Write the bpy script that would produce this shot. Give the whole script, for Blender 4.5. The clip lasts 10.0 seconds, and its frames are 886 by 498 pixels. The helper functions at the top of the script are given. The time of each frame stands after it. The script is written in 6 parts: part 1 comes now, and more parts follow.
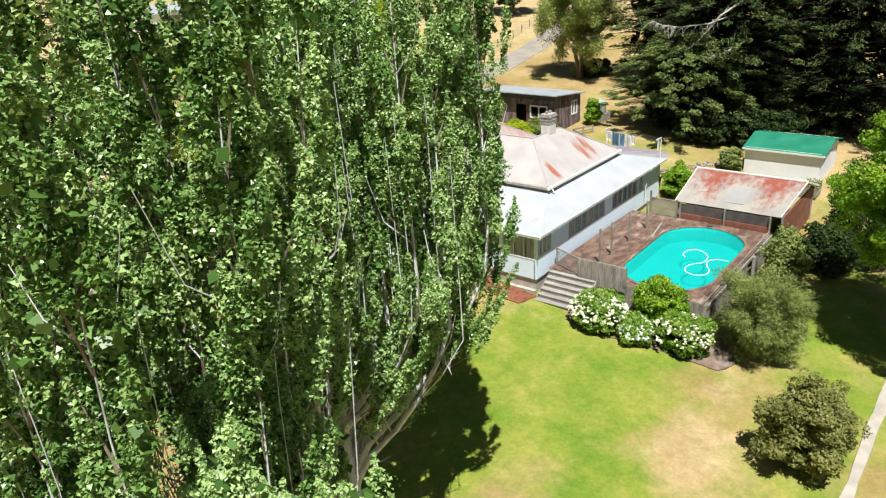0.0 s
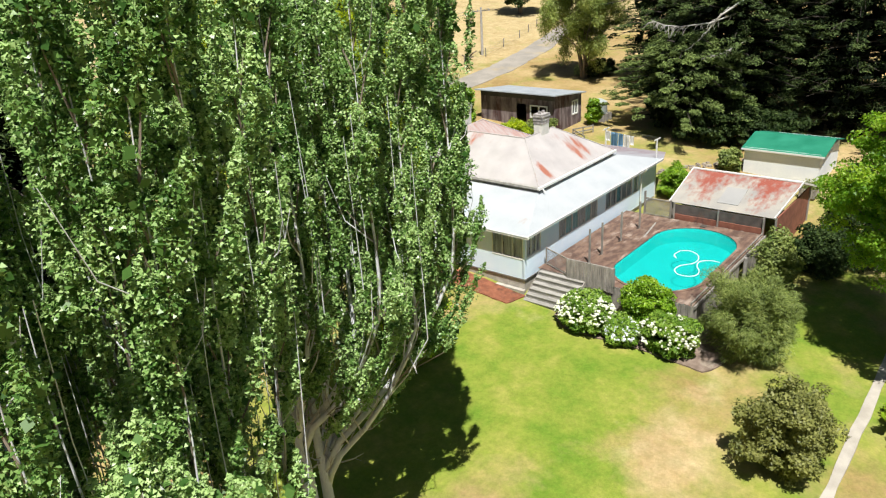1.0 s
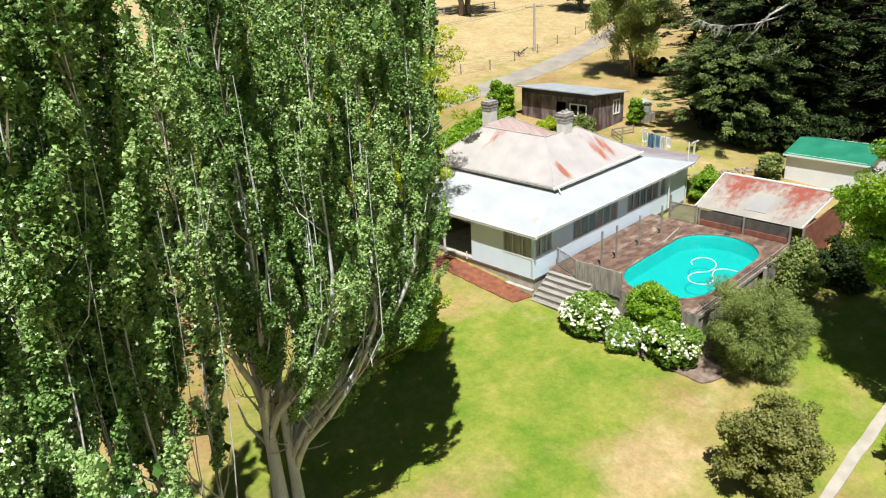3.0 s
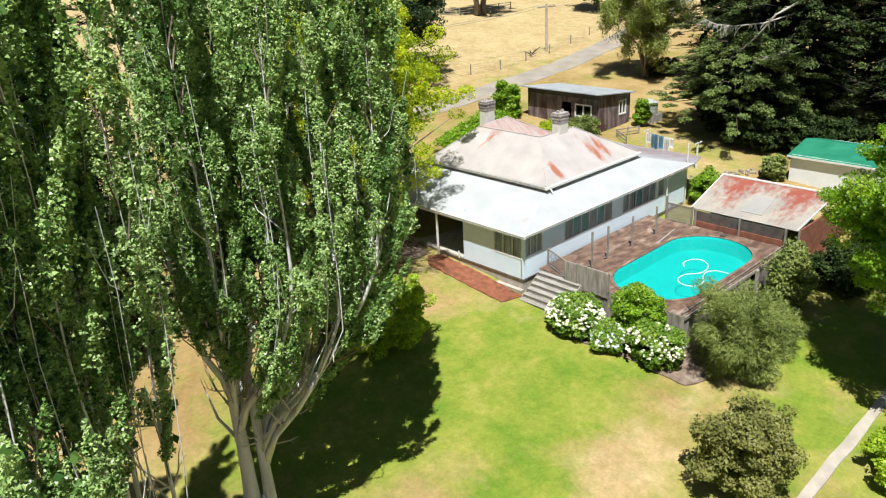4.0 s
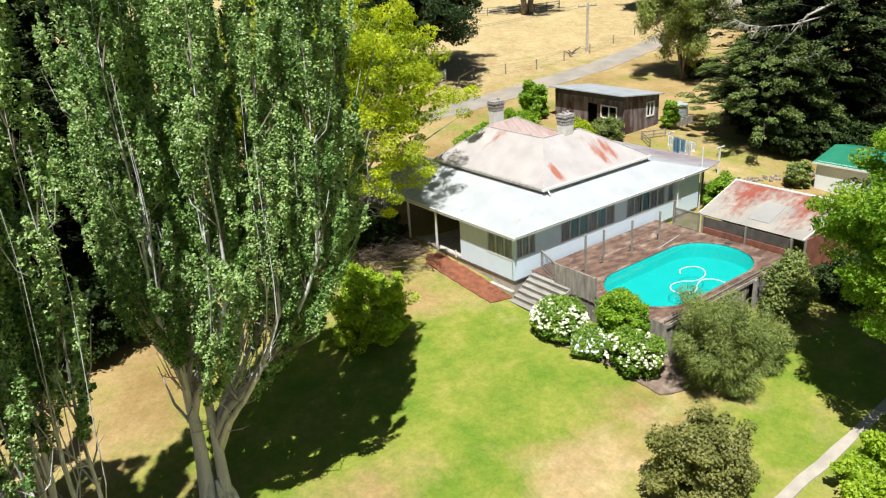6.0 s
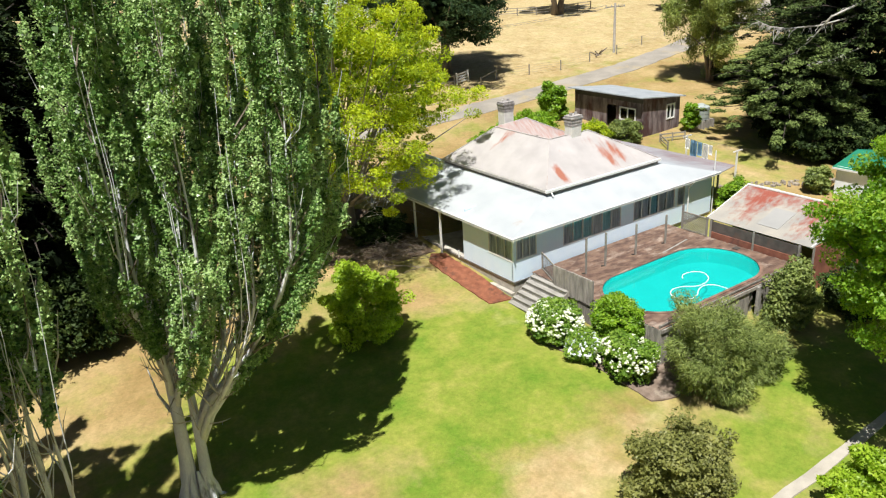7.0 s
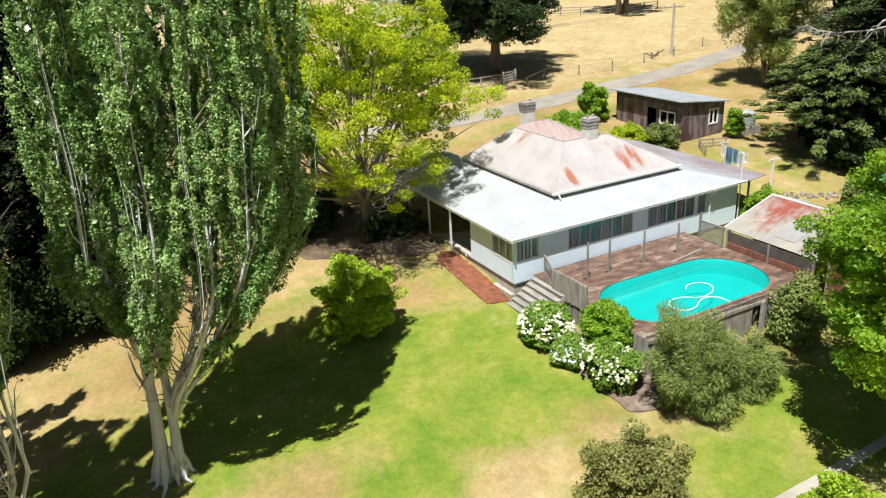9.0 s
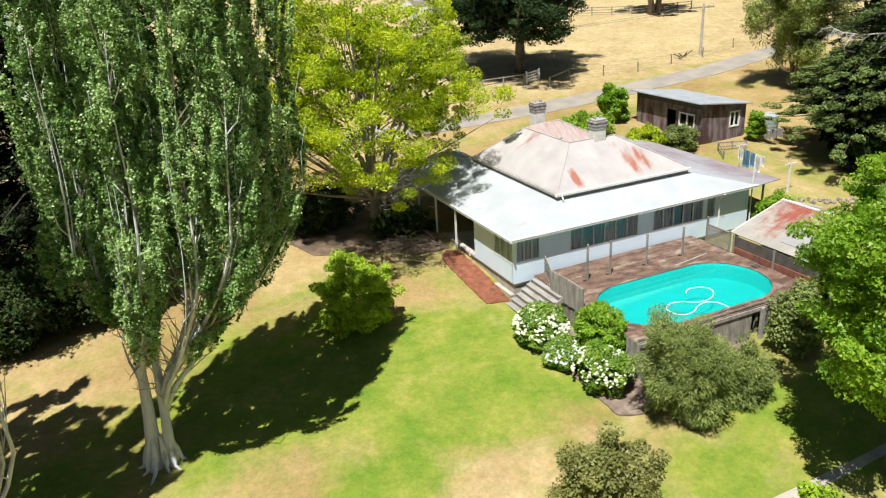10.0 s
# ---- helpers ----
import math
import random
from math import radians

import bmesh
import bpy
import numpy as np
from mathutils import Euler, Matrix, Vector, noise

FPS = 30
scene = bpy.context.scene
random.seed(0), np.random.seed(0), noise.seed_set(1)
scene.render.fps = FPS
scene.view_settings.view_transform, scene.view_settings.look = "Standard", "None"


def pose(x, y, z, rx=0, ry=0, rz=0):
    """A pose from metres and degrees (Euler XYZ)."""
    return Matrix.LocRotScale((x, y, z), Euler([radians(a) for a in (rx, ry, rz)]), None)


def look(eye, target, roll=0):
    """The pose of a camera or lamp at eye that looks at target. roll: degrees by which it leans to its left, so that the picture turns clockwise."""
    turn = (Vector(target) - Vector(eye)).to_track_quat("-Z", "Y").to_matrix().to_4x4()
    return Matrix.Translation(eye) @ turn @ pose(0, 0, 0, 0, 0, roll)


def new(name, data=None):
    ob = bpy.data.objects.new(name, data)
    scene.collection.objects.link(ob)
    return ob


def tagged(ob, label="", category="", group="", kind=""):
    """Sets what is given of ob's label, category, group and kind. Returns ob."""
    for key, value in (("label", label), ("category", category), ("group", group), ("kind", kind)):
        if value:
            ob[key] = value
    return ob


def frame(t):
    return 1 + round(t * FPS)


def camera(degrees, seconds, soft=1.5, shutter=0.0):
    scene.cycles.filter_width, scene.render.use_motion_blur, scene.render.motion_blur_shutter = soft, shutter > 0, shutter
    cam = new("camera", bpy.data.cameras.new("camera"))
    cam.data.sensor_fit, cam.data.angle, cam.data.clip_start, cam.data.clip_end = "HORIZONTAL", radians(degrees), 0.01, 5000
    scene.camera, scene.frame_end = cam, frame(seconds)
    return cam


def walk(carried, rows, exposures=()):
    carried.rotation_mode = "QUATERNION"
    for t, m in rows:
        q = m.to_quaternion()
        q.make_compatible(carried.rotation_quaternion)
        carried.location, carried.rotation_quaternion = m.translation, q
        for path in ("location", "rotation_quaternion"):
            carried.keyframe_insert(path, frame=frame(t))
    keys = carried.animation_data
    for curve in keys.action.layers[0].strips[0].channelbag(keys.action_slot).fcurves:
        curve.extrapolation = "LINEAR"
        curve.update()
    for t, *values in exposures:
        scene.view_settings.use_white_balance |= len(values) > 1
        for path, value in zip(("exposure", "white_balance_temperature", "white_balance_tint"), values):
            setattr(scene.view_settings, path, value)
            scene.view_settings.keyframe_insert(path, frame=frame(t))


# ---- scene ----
cam = camera(62.4, 10.0, soft=1.2)
PATH = [
    (0, (1.424, -0.547, 17.293), (2.864, 0.614, 16.532), -3.2),
    (0.5, (1.84, -1.104, 17.275), (3.268, 0.072, 16.515), -3.2),
    (1, (2.244, -1.666, 17.217), (3.658, -0.472, 16.458), -3.4),
    (1.5, (2.676, -2.18, 17.17), (4.063, -0.956, 16.41), -3.3),
    (2, (3.123, -2.694, 17.154), (4.476, -1.433, 16.393), -3.1),
    (2.5, (3.629, -3.316, 17.188), (4.946, -2.018, 16.425), -3.0),
    (4, (5.363, -5.39, 17.089), (6.601, -4.014, 16.33), -3.3),
    (4.5, (5.979, -6.078, 17.105), (7.19, -4.679, 16.347), -3.4),
    (5, (6.658, -6.674, 17.083), (7.84, -5.249, 16.327), -3.5),
    (5.5, (7.335, -7.257, 17.041), (8.483, -5.804, 16.287), -3.5),
    (6.8, (9.323, -8.89, 16.877), (10.359, -7.352, 16.128), -3.6),
    (7, (9.622, -9.092, 16.87), (10.644, -7.544, 16.123), -3.6),
    (7.5, (10.387, -9.617, 16.843), (11.368, -8.041, 16.097), -3.5),
    (8, (11.182, -10.171, 16.825), (12.118, -8.567, 16.081), -3.4),
    (8.5, (11.98, -10.69, 16.811), (12.87, -9.061, 16.068), -3.4),
    (9, (12.781, -11.236, 16.77), (13.625, -9.583, 16.028), -3.3),
    (9.5, (13.57, -11.796, 16.767), (14.368, -10.119, 16.025), -3.3),
    (10, (14.395, -12.29, 16.766), (15.146, -10.591, 16.026), -3.3),
]

walk(cam, [(t, look(eye, target, roll)) for t, eye, target, roll in PATH])

# ---- sky, sun, exposure ----
SUN_DIR = Vector((-0.72, -0.69, 0)).normalized()      # towards the sun, on the ground
SUN_UP = radians(67)
scene.view_settings.exposure = 0.56
world = bpy.data.worlds.new("sky")
scene.world = world
world.use_nodes = True
wn = world.node_tree
bg = wn.nodes["Background"]
sky = wn.nodes.new("ShaderNodeTexSky")
sky.sky_type = "NISHITA"
sky.sun_disc = False
sky.sun_elevation = SUN_UP
sky.sun_rotation = math.atan2(SUN_DIR.x, SUN_DIR.y)
wn.links.new(sky.outputs[0], bg.inputs[0])
bg.inputs[1].default_value = 0.026
lamp = bpy.data.lights.new("sun", "SUN")
lamp.energy, lamp.angle, lamp.color = 5.0, radians(0.53), (1.0, 0.97, 0.91)
sun = new("sun", lamp)
sd = Vector((SUN_DIR.x * math.cos(SUN_UP), SUN_DIR.y * math.cos(SUN_UP), math.sin(SUN_UP)))
sun.matrix_world = look(sd * 60, (0, 0, 0))

# ---- materials ----
def mat(name, a, b, scale=3.0, rough=0.7, bump=0.15, fine=40.0, metal=0.0, c=None, cpos=0.62, spec=0.4, coord="Object", stretch=None, island=0.0):
    """Two-scale procedural surface: broad mottling from a to b, fine grain, stains of colour c."""
    m = bpy.data.materials.new(name)
    m.use_nodes = True
    t = m.node_tree
    p = t.nodes["Principled BSDF"]
    tc = t.nodes.new("ShaderNodeTexCoord")
    src = tc.outputs[coord]
    if stretch:
        mp = t.nodes.new("ShaderNodeMapping")
        mp.inputs["Scale"].default_value = stretch
        t.links.new(src, mp.inputs[0])
        src = mp.outputs[0]
    n1 = t.nodes.new("ShaderNodeTexNoise")
    n1.inputs["Scale"].default_value, n1.inputs["Detail"].default_value = scale, 6
    n2 = t.nodes.new("ShaderNodeTexNoise")
    n2.inputs["Scale"].default_value, n2.inputs["Detail"].default_value = fine, 4
    for n in (n1, n2):
        t.links.new(src, n.inputs["Vector"])
    r = t.nodes.new("ShaderNodeValToRGB")
    r.color_ramp.elements[0].position, r.color_ramp.elements[1].position = 0.35, 0.65
    r.color_ramp.elements[0].color, r.color_ramp.elements[1].color = (*a, 1), (*b, 1)
    t.links.new(n1.outputs[0], r.inputs[0])
    out = r.outputs[0]
    if c:
        n3 = t.nodes.new("ShaderNodeTexNoise")
        n3.inputs["Scale"].default_value, n3.inputs["Detail"].default_value = scale * 0.45, 8
        n3.inputs["Roughness"].default_value = 0.65
        t.links.new(src, n3.inputs["Vector"])
        r3 = t.nodes.new("ShaderNodeValToRGB")
        r3.color_ramp.elements[0].position, r3.color_ramp.elements[1].position = cpos - 0.06, cpos + 0.06
        t.links.new(n3.outputs[0], r3.inputs[0])
        mx = t.nodes.new("ShaderNodeMix")
        mx.data_type = "RGBA"
        t.links.new(r3.outputs[0], mx.inputs["Factor"])
        t.links.new(out, mx.inputs["A"])
        mx.inputs["B"].default_value = (*c, 1)
        out = mx.outputs["Result"]
    hsv = t.nodes.new("ShaderNodeHueSaturation")
    t.links.new(out, hsv.inputs["Color"])
    mr = t.nodes.new("ShaderNodeMapRange")
    mr.inputs["To Min"].default_value, mr.inputs["To Max"].default_value = 0.8, 1.2
    t.links.new(n2.outputs[0], mr.inputs["Value"])
    val = mr.outputs[0]
    if island:
        oi = t.nodes.new("ShaderNodeNewGeometry")
        ob_i = t.nodes.new("ShaderNodeObjectInfo")
        ad = t.nodes.new("ShaderNodeMath")
        ad.operation = "ADD"
        t.links.new(oi.outputs["Random Per Island"], ad.inputs[0])
        t.links.new(ob_i.outputs["Random"], ad.inputs[1])
        m2 = t.nodes.new("ShaderNodeMapRange")
        m2.inputs["From Max"].default_value = 2.0
        m2.inputs["To Min"].default_value, m2.inputs["To Max"].default_value = 1 - island, 1 + island
        t.links.new(ad.outputs[0], m2.inputs["Value"])
        mu = t.nodes.new("ShaderNodeMath")
        mu.operation = "MULTIPLY"
        t.links.new(val, mu.inputs[0])
        t.links.new(m2.outputs[0], mu.inputs[1])
        val = mu.outputs[0]
    t.links.new(val, hsv.inputs["Value"])
    t.links.new(hsv.outputs[0], p.inputs["Base Color"])
    p.inputs["Roughness"].default_value, p.inputs["Metallic"].default_value = rough, metal
    p.inputs["Specular IOR Level"].default_value = spec
    if bump:
        bp = t.nodes.new("ShaderNodeBump")
        bp.inputs["Strength"].default_value, bp.inputs["Distance"].default_value = bump, 0.02
        t.links.new(n2.outputs[0], bp.inputs["Height"])
        t.links.new(bp.outputs[0], p.inputs["Normal"])
    return m


def leaf_mat(name, dark, mid, light, trans=0.35, rough=0.45, white=0.0, spec=0.35):
    """Leaf: colour by the leaf's own 'tint' value, light passing through the blade; a share shows pale undersides."""
    m = bpy.data.materials.new(name)
    m.use_nodes = True
    t = m.node_tree
    p = t.nodes["Principled BSDF"]
    at = t.nodes.new("ShaderNodeAttribute")
    at.attribute_name = "tint"
    r = t.nodes.new("ShaderNodeValToRGB")
    e = r.color_ramp.elements
    e[0].position, e[0].color = 0.0, (*dark, 1)
    e[1].position, e[1].color = 0.97 if white else 1.0, (*light, 1)
    x = e.new(0.5)
    x.color = (*mid, 1)
    if white:
        w = e.new(0.985)
        w.color = (0.62, 0.66, 0.58, 1)
    t.links.new(at.outputs["Fac"], r.inputs[0])
    t.links.new(r.outputs[0], p.inputs["Base Color"])
    p.inputs["Roughness"].default_value, p.inputs["Specular IOR Level"].default_value = rough, spec
    tr = t.nodes.new("ShaderNodeBsdfTranslucent")
    hs = t.nodes.new("ShaderNodeHueSaturation")
    hs.inputs["Hue"].default_value, hs.inputs["Saturation"].default_value, hs.inputs["Value"].default_value = 0.485, 1.1, 1.5
    t.links.new(r.outputs[0], hs.inputs["Color"])
    t.links.new(hs.outputs[0], tr.inputs["Color"])
    ms = t.nodes.new("ShaderNodeMixShader")
    ms.inputs[0].default_value = trans
    t.links.new(p.outputs[0], ms.inputs[1])
    t.links.new(tr.outputs[0], ms.inputs[2])
    t.links.new(ms.outputs[0], t.nodes["Material Output"].inputs[0])
    return m


def roof_mat(name, base, worn, rust, rib=0.076, metal=0.0, rough=0.5, edge=(0.74, 1.18), grain=(5.0, 1.1)):
    """Painted corrugated iron: ribs down the slope, rust where the 'rust' value of the sheet says, breaking up along the ribs."""
    m = bpy.data.materials.new(name)
    m.use_nodes = True
    t = m.node_tree
    p = t.nodes["Principled BSDF"]
    uv = t.nodes.new("ShaderNodeUVMap")
    uv.uv_map = "UVMap"
    mp = t.nodes.new("ShaderNodeMapping")
    mp.inputs["Scale"].default_value = (*grain, 1.0)
    t.links.new(uv.outputs[0], mp.inputs[0])
    n1 = t.nodes.new("ShaderNodeTexNoise")
    n1.inputs["Scale"].default_value, n1.inputs["Detail"].default_value, n1.inputs["Roughness"].default_value = 1.0, 8, 0.65
    t.links.new(mp.outputs[0], n1.inputs["Vector"])
    n2 = t.nodes.new("ShaderNodeTexNoise")
    n2.inputs["Scale"].default_value, n2.inputs["Detail"].default_value = 0.7, 7
    t.links.new(uv.outputs[0], n2.inputs["Vector"])
    r = t.nodes.new("ShaderNodeValToRGB")
    r.color_ramp.elements[0].position, r.color_ramp.elements[1].position = 0.35, 0.68
    r.color_ramp.elements[0].color, r.color_ramp.elements[1].color = (*base, 1), (*worn, 1)
    t.links.new(n2.outputs[0], r.inputs[0])
    at = t.nodes.new("ShaderNodeAttribute")
    at.attribute_name = "rust"
    ad = t.nodes.new("ShaderNodeMath")
    ad.operation = "ADD"
    t.links.new(at.outputs["Fac"], ad.inputs[0])
    t.links.new(n1.outputs[0], ad.inputs[1])
    r2 = t.nodes.new("ShaderNodeValToRGB")
    r2.color_ramp.elements[0].position, r2.color_ramp.elements[1].position = edge[0] / 1.5, edge[1] / 1.5
    sc = t.nodes.new("ShaderNodeMath")
    sc.operation = "DIVIDE"
    sc.inputs[1].default_value = 1.5
    t.links.new(ad.outputs[0], sc.inputs[0])
    t.links.new(sc.outputs[0], r2.inputs[0])
    mx = t.nodes.new("ShaderNodeMix")
    mx.data_type = "RGBA"
    t.links.new(r2.outputs[0], mx.inputs["Factor"])
    t.links.new(r.outputs[0], mx.inputs["A"])
    mx.inputs["B"].default_value = (*rust, 1)
    t.links.new(mx.outputs["Result"], p.inputs["Base Color"])
    p.inputs["Roughness"].default_value, p.inputs["Metallic"].default_value = rough, metal
    p.inputs["Specular IOR Level"].default_value = 0.3
    sx = t.nodes.new("ShaderNodeSeparateXYZ")
    t.links.new(uv.outputs[0], sx.inputs[0])
    ml = t.nodes.new("ShaderNodeMath")
    ml.operation = "MULTIPLY"
    ml.inputs[1].default_value = 2 * math.pi / rib
    t.links.new(sx.outputs[0], ml.inputs[0])
    sn = t.nodes.new("ShaderNodeMath")
    sn.operation = "SINE"
    t.links.new(ml.outputs[0], sn.inputs[0])
    bp = t.nodes.new("ShaderNodeBump")
    bp.inputs["Strength"].default_value, bp.inputs["Distance"].default_value = 0.5, 0.008
    t.links.new(sn.outputs[0], bp.inputs["Height"])
    t.links.new(bp.outputs[0], p.inputs["Normal"])
    return m


def glass_mat(name, tint, rough=0.03, see=0.75):
    m = bpy.data.materials.new(name)
    m.use_nodes = True
    t = m.node_tree
    t.nodes.remove(t.nodes["Principled BSDF"])
    tr = t.nodes.new("ShaderNodeBsdfTransparent")
    tr.inputs[0].default_value = (*tint, 1)
    gl = t.nodes.new("ShaderNodeBsdfGlossy")
    gl.inputs["Roughness"].default_value = rough
    lw = t.nodes.new("ShaderNodeLayerWeight")
    lw.inputs[0].default_value = 0.5
    pw = t.nodes.new("ShaderNodeMath")
    pw.operation = "POWER"
    pw.inputs[1].default_value = 5.0
    t.links.new(lw.outputs["Facing"], pw.inputs[0])
    fr = t.nodes.new("ShaderNodeMath")
    fr.operation = "MULTIPLY_ADD"
    fr.inputs[1].default_value, fr.inputs[2].default_value = 0.9, 0.03
    t.links.new(pw.outputs[0], fr.inputs[0])
    ms = t.nodes.new("ShaderNodeMixShader")
    t.links.new(fr.outputs[0], ms.inputs[0])
    t.links.new(tr.outputs[0], ms.inputs[1])
    t.links.new(gl.outputs[0], ms.inputs[2])
    t.links.new(ms.outputs[0], t.nodes["Material Output"].inputs[0])
    return m, gl


M_WALL = mat("pale_blue_white_wall", (0.68, 0.83, 0.99), (0.74, 0.87, 0.99), 1.2, 0.55, 0.08, 30, c=(0.68, 0.8, 0.92), cpos=0.72)
M_TRIM = mat("white_trim", (0.76, 0.76, 0.74), (0.82, 0.82, 0.8), 4, 0.5, 0.05, 60)
M_CONC = mat("concrete", (0.36, 0.33, 0.29), (0.46, 0.43, 0.38), 2.5, 0.85, 0.3, 45, c=(0.25, 0.22, 0.19))
M_PATH = mat("path_concrete", (0.34, 0.31, 0.265), (0.44, 0.405, 0.35), 1.5, 0.9, 0.3, 40, c=(0.3, 0.26, 0.2))
M_DARK = mat("dark_interior", (0.05, 0.045, 0.04), (0.08, 0.07, 0.06), 2, 0.8, 0.05, 30)
M_FASCIA = mat("gutter_grey", (0.16, 0.15, 0.14), (0.24, 0.23, 0.21), 3, 0.6, 0.08, 40)
M_DECK = mat("deck_timber", (0.105, 0.062, 0.048), (0.215, 0.138, 0.1), 2.0, 0.8, 0.3, 26, c=(0.34, 0.265, 0.215), cpos=0.6, stretch=(0.9, 1.7, 1), island=0.3)
M_GREYWOOD = mat("weathered_timber", (0.2, 0.185, 0.165), (0.34, 0.315, 0.28), 2, 0.85, 0.3, 30, stretch=(3, 3, 0.7), island=0.28)
M_SHEDWOOD = mat("shed_boards", (0.075, 0.056, 0.06), (0.22, 0.18, 0.185), 1.2, 0.85, 0.3, 25, c=(0.07, 0.035, 0.035), cpos=0.55, stretch=(2, 2, 0.6), island=0.4)
M_REDWOOD = mat("red_board", (0.2, 0.075, 0.05), (0.3, 0.12, 0.08), 2, 0.8, 0.2, 30, c=(0.12, 0.06, 0.05))
M_BRICK = mat("chimney_brick", (0.24, 0.225, 0.22), (0.42, 0.395, 0.385), 5, 0.9, 0.4, 30, island=0.25)
M_RENDER = mat("chimney_render", (0.6, 0.58, 0.56), (0.72, 0.7, 0.67), 3, 0.85, 0.2, 40)
M_LINER = mat("pool_liner", (0.014, 0.54, 0.51), (0.018, 0.61, 0.58), 0.8, 0.5, 0.02, 10)
M_HOSE = mat("white_hose", (0.75, 0.76, 0.76), (0.82, 0.83, 0.83), 4, 0.45, 0.03, 30)
M_POSTS = mat("galvanised_post", (0.36, 0.34, 0.32), (0.5, 0.48, 0.45), 6, 0.6, 0.1, 40, metal=0.2)
M_WIRE = mat("wire", (0.2, 0.2, 0.2), (0.32, 0.32, 0.31), 6, 0.5, 0, 40, metal=0.5)
M_STEP = mat("pale_weathered_timber", (0.24, 0.23, 0.21), (0.35, 0.335, 0.31), 2, 0.85, 0.25, 30, stretch=(3, 0.7, 3), island=0.2)
M_SCREEN = mat("rusty_dark_sheet", (0.07, 0.06, 0.055), (0.12, 0.1, 0.09), 2, 0.7, 0.15, 20, c=(0.14, 0.08, 0.06))
M_MULCH = mat("red_bark_mulch", (0.17, 0.06, 0.032), (0.27, 0.1, 0.055), 3, 0.95, 0.9, 25, c=(0.1, 0.045, 0.03), cpos=0.58)
M_LITTER = mat("leaf_litter", (0.09, 0.065, 0.045), (0.17, 0.12, 0.08), 1.6, 0.95, 0.9, 22, c=(0.24, 0.18, 0.11), cpos=0.6)
M_SOIL = mat("bed_soil", (0.15, 0.11, 0.085), (0.25, 0.19, 0.15), 2.5, 0.95, 0.7, 25, c=(0.3, 0.25, 0.2))
M_BARK = mat("poplar_bark", (0.56, 0.575, 0.61), (0.72, 0.735, 0.77), 2.2, 0.85, 0.6, 22, c=(0.15, 0.14, 0.135), cpos=0.63, stretch=(1.6, 1.6, 0.4))
M_BARK2 = mat("brown_bark", (0.13, 0.105, 0.08), (0.24, 0.2, 0.16), 2, 0.9, 0.5, 18, stretch=(1, 1, 0.4))
M_BARKG = mat("grey_elm_bark", (0.2, 0.18, 0.155), (0.33, 0.3, 0.26), 2, 0.9, 0.5, 18, stretch=(1, 1, 0.4))
# conifer bark darkened to near black, the crown's shade mixed in
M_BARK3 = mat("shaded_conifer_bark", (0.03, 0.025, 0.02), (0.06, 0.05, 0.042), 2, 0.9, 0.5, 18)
M_DEAD = mat("dead_wood", (0.36, 0.34, 0.32), (0.52, 0.5, 0.47), 3, 0.85, 0.3, 25)
M_STONE = mat("rubble_stone", (0.16, 0.135, 0.11), (0.3, 0.26, 0.21), 2, 0.9, 0.4, 15, island=0.3)
M_GARAGE = mat("pale_wall", (0.78, 0.83, 0.87), (0.84, 0.88, 0.9), 0.8, 0.75, 0.15, 25, c=(0.55, 0.56, 0.55), cpos=0.68)
M_CAR = mat("dark_car_paint", (0.02, 0.022, 0.028), (0.03, 0.032, 0.04), 1, 0.25, 0, 20, spec=0.6)
M_TYRE = mat("tyre_rubber", (0.02, 0.02, 0.02), (0.035, 0.035, 0.035), 5, 0.8, 0.1, 40)
M_CURT = mat("grey_curtain", (0.42, 0.46, 0.52), (0.82, 0.85, 0.9), 2.5, 0.9, 0.1, 60, stretch=(5, 5, 0.3))
M_CURT2 = mat("teal_curtain", (0.26, 0.58, 0.64), (0.46, 0.8, 0.86), 2.5, 0.9, 0.1, 60, stretch=(5, 5, 0.3))
M_TOWEL_B = mat("blue_cloth", (0.12, 0.25, 0.4), (0.2, 0.35, 0.5), 3, 0.9, 0.1, 60)
M_TOWEL_W = mat("white_cloth", (0.7, 0.7, 0.7), (0.8, 0.8, 0.8), 3, 0.9, 0.1, 60)
M_TANK = mat("tank_plastic", (0.27, 0.31, 0.3), (0.37, 0.41, 0.39), 2, 0.6, 0.05, 30)
M_WHITE = mat("white_paint", (0.72, 0.72, 0.71), (0.82, 0.82, 0.8), 5, 0.6, 0.1, 40)
M_BLOOM = mat("white_petals", (0.62, 0.66, 0.42), (0.84, 0.85, 0.76), 12, 0.8, 0.3, 60, island=0.2)
M_BLOOM2 = mat("bluish_petals", (0.62, 0.66, 0.78), (0.78, 0.8, 0.86), 12, 0.8, 0.3, 60, island=0.15)
M_CAP = mat("faded_ridge_iron", (0.44, 0.41, 0.405), (0.53, 0.5, 0.49), 2, 0.7, 0.1, 30, c=(0.34, 0.2, 0.16))
M_GLASS, _ = glass_mat("window_glass", (0.95, 0.97, 0.98))
M_WATER, _wg = glass_mat("pool_water", (0.72, 0.97, 0.98), 0.04, 0.2)
wt = M_WATER.node_tree
milk = wt.nodes.new("ShaderNodeBsdfDiffuse")
milk.inputs[0].default_value = (0.01, 0.54, 0.5, 1)
mm = wt.nodes.new("ShaderNodeMixShader")
mm.inputs[0].default_value = 0.4
clear = [n for n in wt.nodes if n.bl_idname == "ShaderNodeBsdfTransparent"][0]
top_mix = [l.to_node for l in wt.links if l.from_node == clear][0]
wt.links.new(clear.outputs[0], mm.inputs[1])
wt.links.new(milk.outputs[0], mm.inputs[2])
wt.links.new(mm.outputs[0], top_mix.inputs[1])

